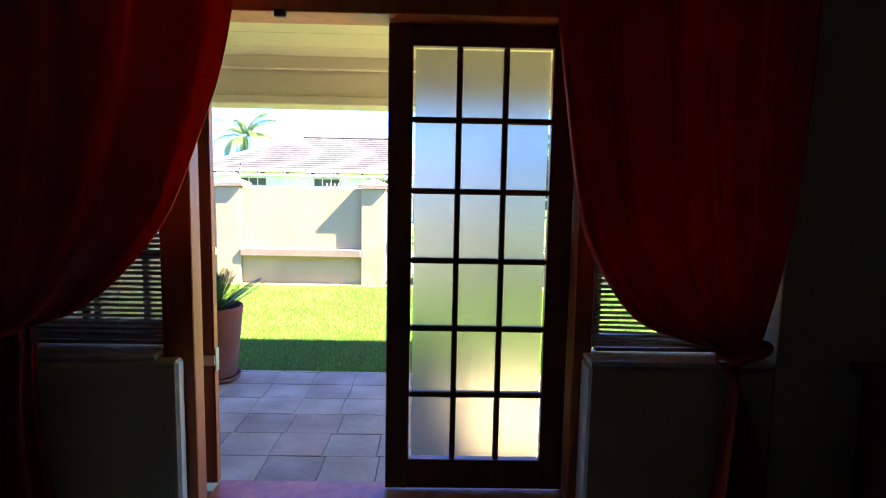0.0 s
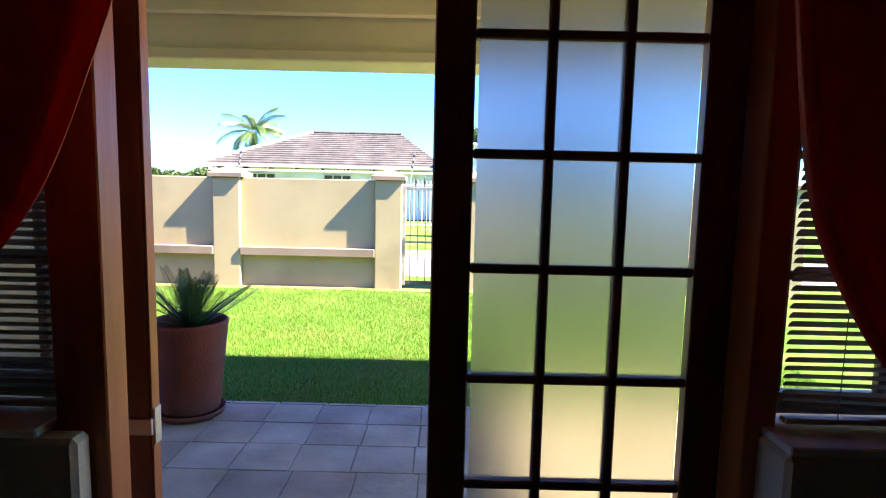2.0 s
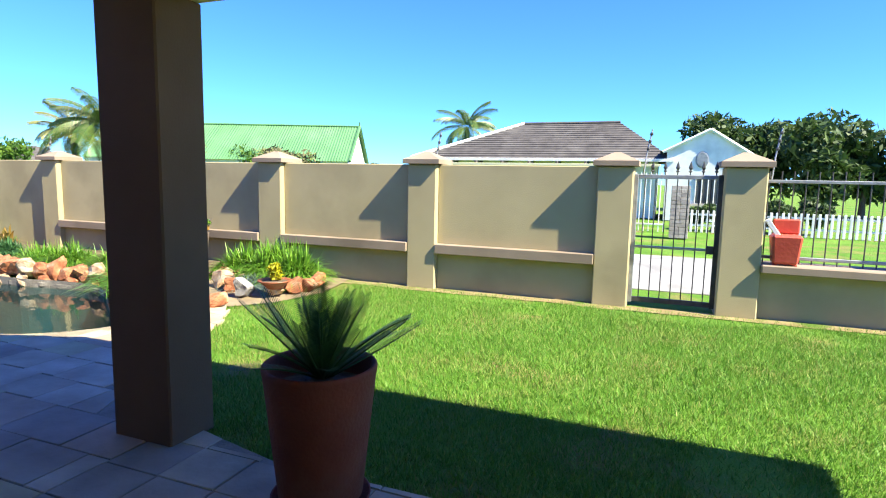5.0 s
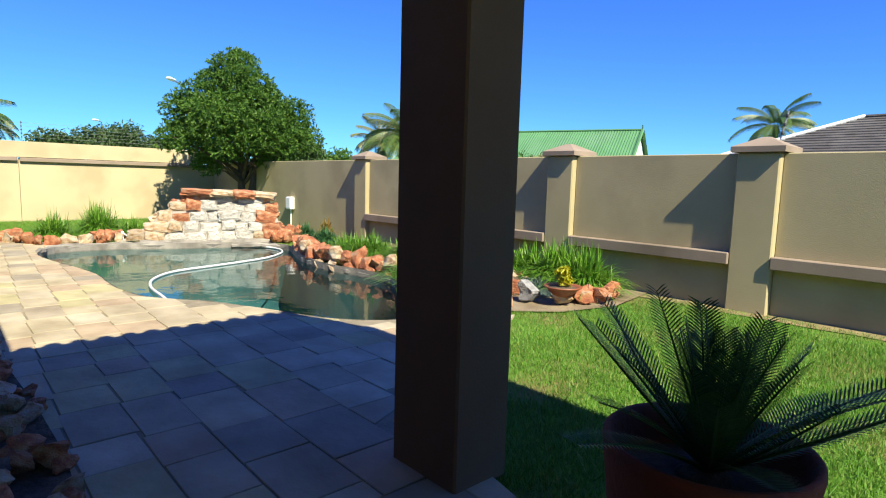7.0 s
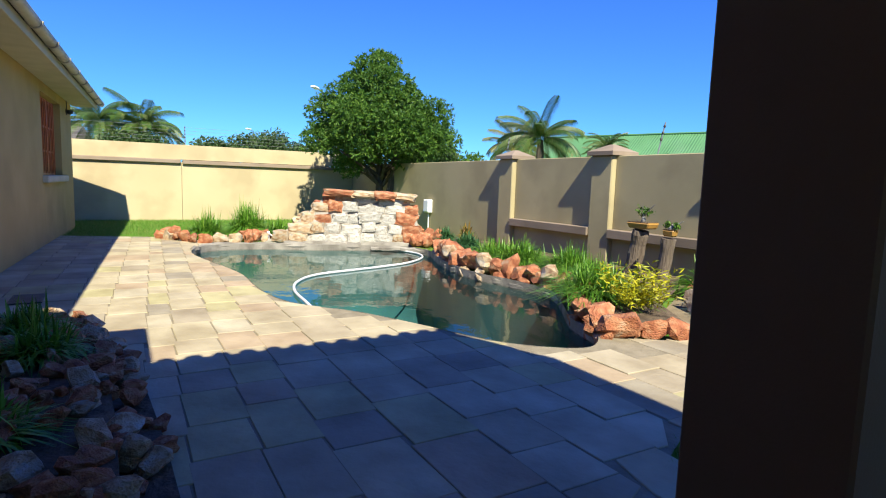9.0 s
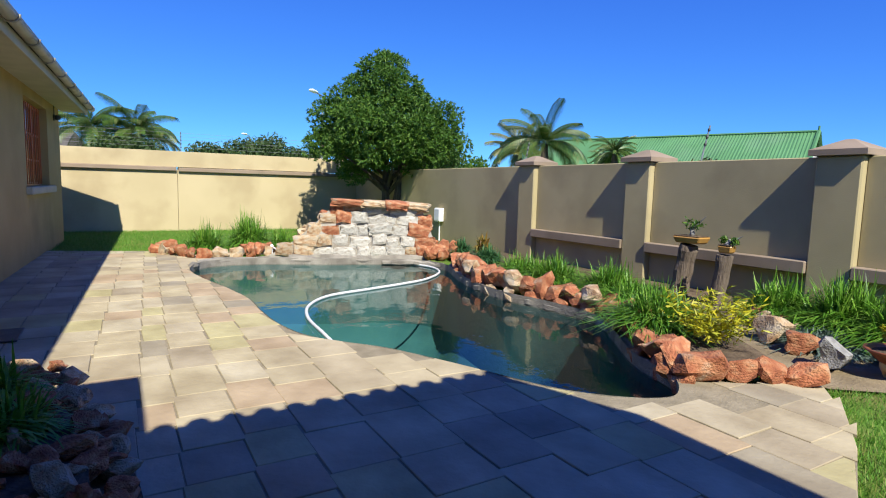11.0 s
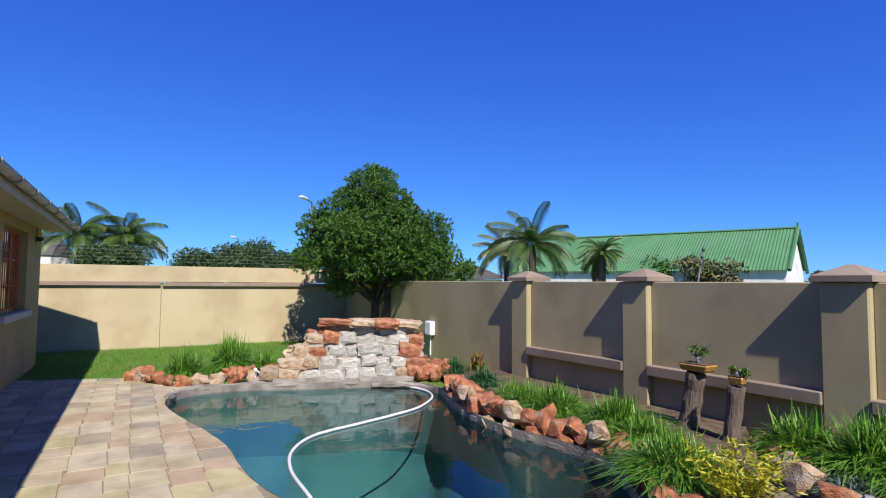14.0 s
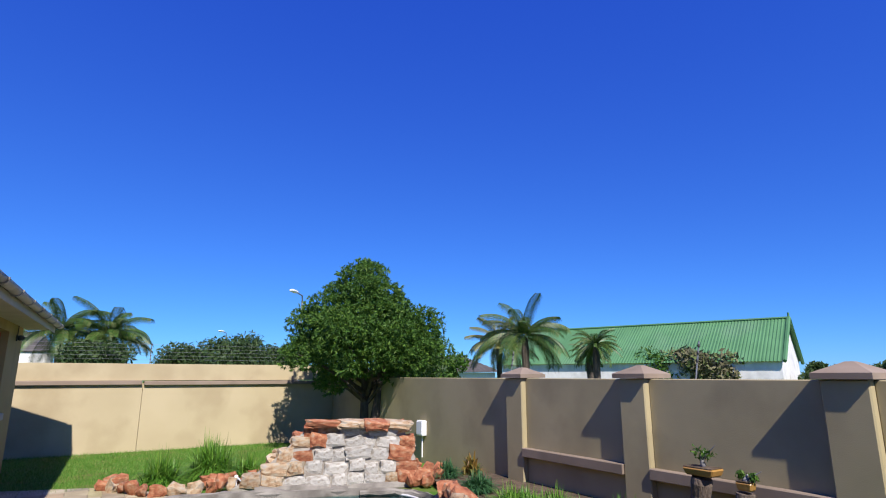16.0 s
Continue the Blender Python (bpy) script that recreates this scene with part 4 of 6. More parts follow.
core_v, core_f = [], []
for k in range(9):
    z = -0.1 + (FH + 0.06) * k / 8
    a, b = face_x(max(z, 0))
    lean = 0.22 * max(z, 0)
    core_v += [(a, 0.035 + lean, z), (b, 0.035 + lean, z), (b - 0.05, 0.95 - lean, z), (a + 0.05, 0.95 - lean, z)]
for k in range(8):
    for i in range(4):
        core_f.append([k * 4 + i, k * 4 + (i + 1) % 4, k * 4 + 4 + (i + 1) % 4, k * 4 + 4 + i])
core_f.append([32, 33, 34, 35])
link_mesh("core", core_v, core_f, M_LIME, fall, "pale mortar core")
z = 0.0
while z < FH - 0.06:
    hgt = random.uniform(0.12, 0.19)
    a, b = face_x(z + hgt / 2)
    x = a - 0.02
    while x < b - 0.02:
        wdt = random.uniform(0.16, 0.36)
        mid = x + wdt / 2
        rel = (mid - a) / (b - a)
        key = "lime" if 0.24 + 0.1 * random.random() < rel < 0.78 + 0.06 * random.random() else random.choice(("orange", "pale"))
        put_rock("stone", key + "_slab", (mid, 0.065 + 0.22 * (z + hgt / 2) + random.uniform(-0.025, 0.025), z + hgt / 2 + random.uniform(-0.03, 0.03)), (wdt * random.uniform(0.92, 1.1), random.uniform(0.13, 0.18), hgt * random.uniform(0.9, 1.15)), random.uniform(-10, 10), fall, random.uniform(-6, 6), random.uniform(-9, 9))
        x += wdt
    z += hgt
x = face_x(FH)[0] - 0.08
while x < face_x(FH)[1]:
    wdt = random.uniform(0.26, 0.46)
    put_rock("cap_stone", random.choice(("orange_slab", "orange_slab", "pale_slab")), (x + wdt / 2, 0.24 + random.uniform(-0.04, 0.04), FH - 0.04 + random.uniform(-0.02, 0.02)), (wdt * 1.02, 0.40, random.uniform(0.10, 0.14)), random.uniform(-8, 8), fall, random.uniform(-5, 5), random.uniform(-6, 6))
    x += wdt * 0.95
for k in range(16):
    z = (k % 6) * 0.13 + 0.06
    a, b = face_x(z)
    side = k % 2
    put_rock("stone", random.choice(("orange", "pale")), ((a + 0.02, b - 0.02)[side], 0.30 + 0.09 * (k // 2) % 0.55, z), (0.3, 0.3, 0.2), random.uniform(0, 180), fall, random.uniform(-10, 10))
for x, y, s in ((-0.52, 0.05, 0.26), (-0.62, 0.14, 0.24), (2.02, 0.0, 0.30), (2.14, 0.12, 0.34), (2.1, -0.12, 0.26), (1.9, -0.08, 0.24), (2.28, 0.0, 0.26), (2.3, 0.25, 0.3)):
    put_rock("stone", "orange", (x, y, 0.09), (s, s * 0.7, s), random.uniform(0, 180), fall, random.uniform(-10, 10))
lip = [(x, 0.04 + 0.02 * math.sin(x * 7), -0.02) for x in (i * 0.1 - 0.1 for i in range(22))]
link_mesh("lip", *tube(lip, 0.065, 7), M_MORTAR, fall, "dark wet mortar lip")

# flower bed soil behind the rocks
NB = [(-4.98, 7.2), (-5.4, 7.36), (-5.9, 7.68), (-6.4, 7.98), (-7.1, 7.99), (-7.6, 7.9), (-8.2, 7.95), (-8.8, 8.12), (-9.5, 8.36), (-10.1, 8.5), (-10.6, 9.47), (-6.3, 9.47), (-5.75, 8.7), (-5.35, 8.0), (-4.85, 7.65)]
bed_n = link_mesh("ground_bed", *fill([NB], 0.07), M_SOIL)
tagged(bed_n, "dark garden soil in the raised flower bed", "soil", kind="structure")
path_dirt = link_mesh("ground_path", *fill([[(-4.55, 7.68), (-4.85, 7.62), (-5.35, 8.0), (-5.75, 8.7), (-6.3, 9.47), (-4.3, 9.47), (-4.15, 8.6), (-4.3, 8.0)]], -0.012), material("bare_earth", (0.17, 0.13, 0.08), (0.25, 0.195, 0.125), 4, 0.95, 0.6, 50, spec=0.1))
tagged(path_dirt, "bare sandy earth between the flower beds", "soil", kind="structure")
strip = [(-4.3 + 0.2 * k, 9.25 + 0.09 * noise.noise(Vector((k * 0.37, 3.1, 0)))) for k in range(31)]
dry = link_mesh("ground_strip", *fill([strip + [(1.7, 9.47), (-4.3, 9.47)]], -0.022), material("dry_soil", (0.19, 0.145, 0.07), (0.27, 0.215, 0.11), 5, 0.95, 0.7, 50, spots=(0.08, 0.14, 0.025), spot_scale=3, spec=0.1))
tagged(dry, "dry straw-coloured earth along the foot of the boundary wall", "soil", kind="structure")
random.seed(5)
SMALL = "small reddish stone beside the garden path"
for i, (x, y, s, key, lab) in enumerate(((-5.29, 8.38, 0.30, "pale", "tan sandstone boulder beside the garden path"), (-5.03, 8.26, 0.27, "orange", "dark red sandstone boulder beside the garden path"), (-4.72, 8.07, 0.30, "grey", "grey streaked boulder beside the garden path"), (-4.46, 8.22, 0.20, "pale", "flat buff boulder below a planted bowl"), (-5.56, 8.72, 0.20, "pale", SMALL), (-5.42, 8.62, 0.17, "orange", SMALL), (-5.48, 8.86, 0.19, "orange", SMALL), (-5.32, 8.72, 0.16, "pale", SMALL), (-5.72, 8.88, 0.20, "orange", SMALL), (-5.95, 9.24, 0.17, "pale", SMALL), (-5.84, 9.08, 0.16, "orange", SMALL), (-4.40, 8.46, 0.27, "orange", "red sandstone boulder beside the lawn"), (-4.55, 8.50, 0.24, "orange", "red sandstone boulder beside the lawn"), (-4.30, 8.60, 0.25, "orange", "red sandstone boulder beside the lawn"), (-4.33, 8.80, 0.24, "orange", "red sandstone boulder beside the lawn"))):
    tagged(put_rock("boulder", key, (x, y, s * 0.26), (s * 1.25, s, s * 0.85), i * 55.0, None, 0, 0, i % 6), lab, "boulder", "boulders by the path")


# ---- plants ----
def tuft(name, at, height, spread, blades, mat, label, category="plant", group="", width=0.0075, seed=0):
    rnd = random.Random(seed)
    t = thing(name, at, label, category, group)
    v, f = [], []
    for b in range(int(blades * 1.9)):
        a = rnd.uniform(0, 2 * math.pi)
        lean = rnd.random() ** 0.55
        L = height * rnd.uniform(0.65, 1.15)
        bx, by = rnd.gauss(0, spread * 0.18), rnd.gauss(0, spread * 0.18)
        reach = spread * lean * rnd.uniform(0.75, 1.25)
        d, s = Vector((math.cos(a), math.sin(a), 0)), Vector((-math.sin(a), math.cos(a), 0))
        w = width * rnd.uniform(0.6, 1.2)
        n0 = len(v)
        for k in range(5):
            u = k / 4
            p = Vector((bx, by, 0)) + d * reach * u ** 1.6 + Vector((0, 0, L * (u - 0.98 * lean * u ** 2.0)))
            ww = w * (1 - u ** 2.5) + 0.0008
            v += [p - s * ww, p + s * ww]
        for k in range(4):
            a0 = n0 + 2 * k
            f.append([a0, a0 + 1, a0 + 3, a0 + 2])
    cut = len(f) // 8 * 4
    half = cut // 4 * 10
    link_mesh("outer_leaves", v[:half], f[:cut], mat, t)
    link_mesh("inner_leaves", v[half:], [[i - half for i in q] for q in f[cut:]], mat, t)
    return t


TL = "clump of green strap-leaved plant in the poolside flower bed"
for i, (x, y, h, s, n_) in enumerate(((-8.22, 8.34, 0.32, 0.34, 380), (-7.92, 8.27, 0.34, 0.36, 420), (-7.55, 8.27, 0.40, 0.42, 560), (-6.85, 8.38, 0.42, 0.42, 600), (-6.36, 8.15, 0.33, 0.34, 420), (-5.70, 7.64, 0.45, 0.44, 680))):
    tuft("flax_clump", (x, y, 0.07), h * 0.88, s * 1.08, n_, M_TUFT, TL, "plant", "clumps by the pool", 0.0062, seed=i)
for i, (x, y, h, s, n_) in enumerate(((-10.15, 8.75, 0.28, 0.24, 300), (-9.12, 8.52, 0.28, 0.30, 420))):
    tuft("flax_clump", (x, y, 0.07), h, s, n_, M_BLUETUFT, "small blue-green grassy clump in the poolside flower bed", "plant", "small clumps by the pool", seed=10 + i)
for i, (x, y, h, s, n_) in enumerate(((-5.62, 9.12, 0.46, 0.46, 620), (-5.12, 9.06, 0.56, 0.50, 800), (-4.68, 8.90, 0.54, 0.46, 800))):
    tuft("flax_clump", (x, y, -0.012), h, s, n_, M_TUFT, "tall clump of green strap-leaved plant against the boundary wall", "plant", "clumps by the wall", 0.008, seed=20 + i)
for i, (x, y, h, s, n_) in enumerate(((-11.95, 5.42, 0.54, 0.42, 560), (-12.12, 6.08, 0.70, 0.50, 760), (-12.05, 6.55, 0.42, 0.32, 360))):
    tuft("flax_clump", (x, y, -0.03), h, s, n_, M_TUFT, "green grassy clump behind the low rocks on the lawn", "plant", "clumps on the far lawn", seed=40 + i)
for i, (x, y, h, s, n_) in enumerate(((-5.45, 3.90, 0.26, 0.26, 240), (-5.9, 3.8, 0.26, 0.26, 220), (-4.55, 3.85, 0.20, 0.22, 160))):
    tuft("flax_clump", (x, y, 0.10), h, s, n_, M_TUFT, "shaded strap-leaved clump growing among loose bed stones", "plant", "clumps by the house", seed=60 + i)
tuft("groundcover", (-5.02, 8.66, -0.01), 0.14, 0.42, 1300, M_BLUE, "low blue-grey ground cover between the boulders", "plant", "", 0.012, seed=70)
tuft("bromeliad", (-10.15, 9.15, 0.07), 0.40, 0.2, 40, island_material("bronze_leaf", [(0.14, 0.12, 0.02), (0.26, 0.14, 0.03), (0.10, 0.14, 0.03)], 0.5), "tall bronze-green bromeliad in the flower bed", "plant", "", 0.022, seed=71)


def leaf_cloud(centres, per, size, seed, flat=0.35):
    """Small leaf quads scattered in uneven clumps."""
    rnd = np.random.default_rng(seed)
    pts = []
    for c, r, k in centres:
        n_ = int(per * k)
        d = rnd.normal(size=(n_, 3))
        d /= np.linalg.norm(d, axis=1)[:, None]
        rad = r * rnd.uniform(0.25, 1.32, size=(n_, 1)) ** 0.7
        pts.append(np.array(c) + d * rad * np.array((1, 1, 0.85)))
    p = np.concatenate(pts)
    n_ = len(p)
    a = rnd.normal(size=(n_, 3))
    a[:, 2] -= flat
    a /= np.linalg.norm(a, axis=1)[:, None]
    b = np.cross(a, rnd.normal(size=(n_, 3)))
    b /= np.linalg.norm(b, axis=1)[:, None]
    L = size * rnd.uniform(0.6, 1.3, size=(n_, 1))
    W = L * 0.3
    v = np.stack([p - a * L * 0.5, p - b * W * 0.6, p + a * L * 0.5, p + b * W * 0.6], axis=1).reshape(-1, 3)
    f = np.arange(n_ * 4).reshape(-1, 4)
    return v.tolist(), f.tolist()


bowl = thing("plant_bowl", (-4.46, 8.22, 0.07), "shallow dark brown glazed bowl on stones beside the lawn", "plant bowl")
link_mesh("bowl", *lathe([(0.01, 0.001), (0.06, 0.0), (0.08, 0.01), (0.145, 0.07), (0.17, 0.085), (0.168, 0.096), (0.14, 0.088), (0.08, 0.05), (0.01, 0.045)], 32), M_DARKWOOD, bowl, smooth=True)
link_mesh("soil", *lathe([(0.13, 0.078), (0.07, 0.088), (0.01, 0.09)], 20), M_SOIL, bowl)
yc = thing("yellow_shrub", (-5.20, 7.56, 0.07), "low shrub with bright yellow leaves in the flower bed", "shrub")
random.seed(9)
yv, yf = [], []
for k in range(70):
    a, t_ = random.uniform(0, 6.28), random.uniform(0.08, 0.33)
    base = Vector((random.gauss(0, 0.05), random.gauss(0, 0.05), 0))
    tip = Vector((math.cos(a) * t_ * 1.0, math.sin(a) * t_ * 1.0, random.uniform(0.14, 0.38)))
    for q in range(16):
        u = 0.35 + 0.65 * q / 15
        p = base.lerp(tip, u)
        d = Vector((random.gauss(0, 1), random.gauss(0, 1), random.gauss(0.3, 0.6))).normalized()
        s = d.cross(Vector((random.gauss(0, 1), random.gauss(0, 1), random.gauss(0, 1)))).normalized()
        n0 = len(yv)
        yv += [p, p + d * 0.03 + s * 0.006, p + d * 0.062, p + d * 0.03 - s * 0.006]
        yf.append([n0, n0 + 1, n0 + 2, n0 + 3])
link_mesh("leaves", yv, yf, M_YELLOW, yc)
# small plant in the bowl
bp_ = thing("bowl_plant", (-4.46, 8.22, 0.155), "small yellow-green leafy plant growing in a dark bowl", "plant")
link_mesh("leaves", *leaf_cloud([((0.02, 0, 0.06), 0.07, 1), ((-0.04, 0.03, 0.10), 0.06, 1), ((0.03, -0.03, 0.15), 0.05, 0.8)], 160, 0.05, 77), M_YELLOW, bp_)

# potted cycad on the patio
cy = thing("potted_cycad", (-1.95, 5.24, 0), "dark green cycad in a tall terracotta pot on the patio", "potted plant")
link_mesh("pot", *lathe([(0.150, 0.028), (0.157, 0.04), (0.176, 0.22), (0.193, 0.38), (0.206, 0.50), (0.211, 0.526), (0.210, 0.538), (0.204, 0.544), (0.195, 0.541), (0.189, 0.525), (0.184, 0.47), (0.18, 0.45)], 40), M_TERRA, cy, "red terracotta pot", smooth=True)
link_mesh("saucer", *lathe([(0.15, 0.001), (0.178, 0.004), (0.188, 0.035), (0.18, 0.036), (0.168, 0.012)], 36), M_TERRA, cy, "pale terracotta saucer", smooth=True)
link_mesh("soil", *lathe([(0.181, 0.42), (0.18, 0.45), (0.1, 0.462), (0.01, 0.47)], 24), M_SOIL, cy)
link_mesh("stem", *lathe([(0.055, 0.455), (0.062, 0.47), (0.05, 0.485), (0.02, 0.495)], 16), M_BARK, cy, "scaly brown stem", smooth=True)
random.seed(21)


def frond(length, elev, curve, leaflets, leaf_len, leaf_w, droop=0.15):
    v, f = [], []
    spine = []
    for k in range(15):
        u = k / 14
        ang = math.radians(elev) - math.radians(curve) * u
        step = length / 14
        spine.append(Vector((0, 0, 0)) if not k else spine[-1] + Vector((math.cos(ang), 0, math.sin(ang))) * step)
    tv, tf = tube(spine, [0.0055 * (1 - 0.75 * k / 14) for k in range(15)], 5)
    v += tv
    f += tf
    for k in range(leaflets):
        u = 0.1 + 0.9 * k / (leaflets - 1)
        i = min(13, int(u * 14))
        p = spine[i].lerp(spine[i + 1], u * 14 - i)
        d = (spine[i + 1] - spine[i]).normalized()
        L = leaf_len * min(1.0, 0.45 + 2.0 * u) * (1.0 if u < 0.75 else 1.0 - 1.6 * (u - 0.75))
        for s in (-1, 1):
            out = (Vector((0, s, 0)) * 0.80 + d * 0.50 + Vector((0, 0, 0.33))).normalized()
            wv = d * leaf_w
            n0 = len(v)
            q = p + out * L * 0.55 - Vector((0, 0, droop * L * 0.2))
            e = p + out * L - Vector((0, 0, droop * L))
            v += [p - wv * 0.6, p + wv * 0.6, q + wv, q - wv, e]
            f += [[n0, n0 + 1, n0 + 2, n0 + 3], [n0 + 3, n0 + 2, n0 + 4]]
    return v, f


for k in range(32):
    a = k * 137.5 + random.uniform(-12, 12)
    inner = k < 13
    fr = frond(random.uniform(0.28, 0.36) if inner else random.uniform(0.35, 0.44), random.uniform(60, 82) if inner else random.uniform(26, 54), random.uniform(-5, 25) if inner else random.uniform(-15, 25), 40, 0.068, 0.0025)
    link_mesh("frond", *moved(fr, pose(0.01, 0, 0.475, 0, 0, a)), M_CYCAD, cy)

# tree stumps with bonsai trays
random.seed(31)


def stump(at, top, r, lean, seed):
    rnd = random.Random(seed)
    s = thing("wooden_stump", at, "weathered upright log used as a plant stand", "log stand", "log stands by the wall")
    pts = [(lean[0] * u, lean[1] * u, top * u) for u in (0, 0.12, 0.3, 0.5, 0.7, 0.9, 1)]
    v, f = tube(pts, [r * k for k in (1.25, 1.05, 0.95, 1.0, 0.92, 1.08, 1.02)], 14)
    v = [p + Vector((noise.noise(Vector(p) * 9 + Vector((seed, 0, 0))), noise.noise(Vector(p) * 9 + Vector((0, seed, 0))), 0)) * r * 0.2 for p in v]
    link_mesh("log", v, f, M_STUMP, s)
    return s


stump((-6.55, 9.0, 0.06), 0.50, 0.085, (0.08, 0.0), 1)
stump((-6.06, 8.87, 0.06), 0.46, 0.065, (0.05, 0.0), 2)


def bonsai(at, w, tall, seed, label):
    b = thing("bonsai", at, label, "bonsai", "bonsai on logs")
    v, f = cbox(-w, w, -w * 0.6, w * 0.6, 0.006, 0.07, 0.012)
    v = [(x * (0.8 + 2.8 * z), y * (0.8 + 2.8 * z), z) for x, y, z in v]
    link_mesh("tray", v, f, M_BRONZE, b, "glazed brown bonsai tray")
    block("soil", -w * 0.9, w * 0.9, -w * 0.54, w * 0.54, 0.071, 0.078, M_SOIL, b)
    link_mesh("trunk", *tube([(0, 0, 0.07), (0.01, 0, 0.10), (-0.005, 0, tall * 0.55), (0.02, 0.01, tall * 0.8)], [0.028, 0.022, 0.014, 0.006], 8), M_ROCKGREY, b, smooth=True)
    link_mesh("branch", *tube([(0.0, 0, tall * 0.5), (0.05, 0.0, tall * 0.7), (0.13, 0.01, tall * 1.02)], [0.010, 0.008, 0.003], 6), M_ROCKGREY, b)
    link_mesh("leaves", *leaf_cloud([((-0.03, 0, tall * 0.75), tall * 0.25, 1.0), ((0.07, 0, tall * 0.72), tall * 0.2, 0.7)], 60, 0.045, seed), M_TREE, b)
    return b


bonsai((-6.45, 9.0, 0.575), 0.15, 0.26, 1, "small gnarled bonsai in a brown tray on a log")
bonsai((-6.0, 8.87, 0.535), 0.07, 0.16, 2, "tiny bonsai in a dark tray on a log")

# loose-stone bed along the house
stone_bed = thing("stone_bed", (-4.9, 3.8, 0), "shaded bed heaped with loose brown and buff stones", "stone bed")
o = stone_bed.matrix_world.translation.copy()
bed_edge = [(-6.3, 3.2), (-6.25, 4.02), (-5.7, 4.22), (-5.1, 4.32), (-4.5, 4.36), (-3.9, 4.38), (-3.45, 4.36), (-3.45, 3.2)]
link_mesh("soil_mound", *join(fill([[(x - o.x, y - o.y) for x, y in bed_edge]], 0.02), moved(fill([[((x + 4.9) * 0.85, (y - 3.78) * 0.7) for x, y in bed_edge]], 0.11), Matrix())), M_SOIL, stone_bed, "dark soil")
random.seed(77)
cnt = 0
while cnt < 290:
    x, y = random.uniform(-6.3, -3.45), random.uniform(3.35, 4.4)
    if not inside((x, y), bed_edge):
        continue
    s = random.uniform(0.07, 0.17)
    edge_d = min(1, max(0, (4.38 - y) / 0.25))
    put_rock("stone", random.choice(("orange", "orange", "pale")), (x - o.x, y - o.y, 0.02 + 0.10 * edge_d + random.uniform(-0.01, 0.03)), (s * 1.25, s, s * 0.75), random.uniform(0, 360), stone_bed, random.uniform(-25, 25), random.uniform(-25, 25))
    cnt += 1

# pool hose
HOSE = [(-11.42, 6.28, 0.10), (-11.25, 6.33, 0.06), (-11.12, 6.5, -0.04), (-10.98, 6.75, -0.07), (-10.75, 7.25, -0.07), (-10.45, 7.82, -0.07), (-9.95, 8.08, -0.07), (-9.45, 7.98, -0.07), (-9.0, 7.55, -0.07), (-8.78, 7.1, -0.07), (-8.62, 6.65, -0.07), (-8.42, 6.12, -0.07), (-8.05, 5.8, -0.07), (-7.56, 5.64, -0.065), (-7.0, 5.59, -0.06), (-6.62, 5.6, -0.10)]
hp = []
for i in range(len(HOSE) - 1):
    p0, p1, p2, p3 = (Vector(HOSE[min(max(i + k, 0), len(HOSE) - 1)]) for k in (-1, 0, 1, 2))
    for s in range(10):
        t = s / 10
        hp.append(0.5 * (2 * p1 + (p2 - p0) * t + (2 * p0 - 5 * p1 + 4 * p2 - p3) * t * t + (3 * p1 - p0 - 3 * p2 + p3) * t ** 3))
hose = thing("pool_hose", (-8.5, 6.5, -0.07), "white ribbed pool cleaner hose floating on the water", "pool hose")
ho = Vector((-8.5, 6.5, -0.07))
link_mesh("tube", *tube([p - ho for p in hp], [0.0135 + 0.0016 * (i % 2) for i in range(len(hp))], 8), M_HOSE, hose, smooth=True)
link_mesh("cuff", *tube([hp[-2] - ho, hp[-1] - ho + Vector((0.08, 0, -0.03))], 0.021, 8), M_HOSE, hose, "grey rubber cuff")
pipe = thing("skimmer_pipe", (-11.36, 6.24, 0.0), "white plastic pipe stub at the pool edge", "pipe")
link_mesh("stub", *tube([(0, 0, 0), (0, 0, 0.12), (0.03, 0.0, 0.14)], 0.022, 8), M_SIGN, pipe)
link_mesh("arm", *tube([(0, 0, 0.02), (0.06, -0.18, 0.02)], 0.016, 8), M_SIGN, pipe)

# switch box on the wall
sb = thing("switch_box", (-12.03, WALL_Y - 0.002, 0.42), "white plastic electrical box fixed to the boundary wall", "switch box")
block("case", -0.10, 0.10, -0.09, 0, 0, 0.25, M_SIGN, sb, c=0.01)
block("lid", -0.09, 0.09, -0.10, -0.091, 0.02, 0.23, M_SIGN, sb, c=0.004)
link_mesh("conduit", *tube([(0, -0.03, 0.0), (0, -0.03, -0.35)], 0.012, 6), M_SIGN, sb)

# garden gate
gate = thing("garden_gate", (-0.675, 9.55, 0), "steel garden gate with upright bars and black spear points", "gate")
GW = 0.385
for sx in (-1, 1):
    block("gate_stile", sx * GW - 0.022, sx * GW + 0.022, -0.02, 0.02, 0.01, 1.315, M_GALV if sx < 0 else M_IRON, gate)
block("top_rail", -GW + 0.022, GW - 0.022, -0.015, 0.015, 1.27, 1.31, M_GALV, gate)
block("middle_rail", -GW + 0.022, GW - 0.022, -0.012, 0.012, 0.575, 0.60, M_GALV, gate)
block("bottom_rail", -GW + 0.022, GW - 0.022, -0.015, 0.015, 0.02, 0.07, M_IRON, gate)
for k in range(7):
    x = -GW + 0.1 * k + 0.085
    if x > GW - 0.03:
        continue
    link_mesh("bar", *tube([(x, 0, 0.07), (x, 0, 1.27)], 0.006, 6), M_IRON, gate)
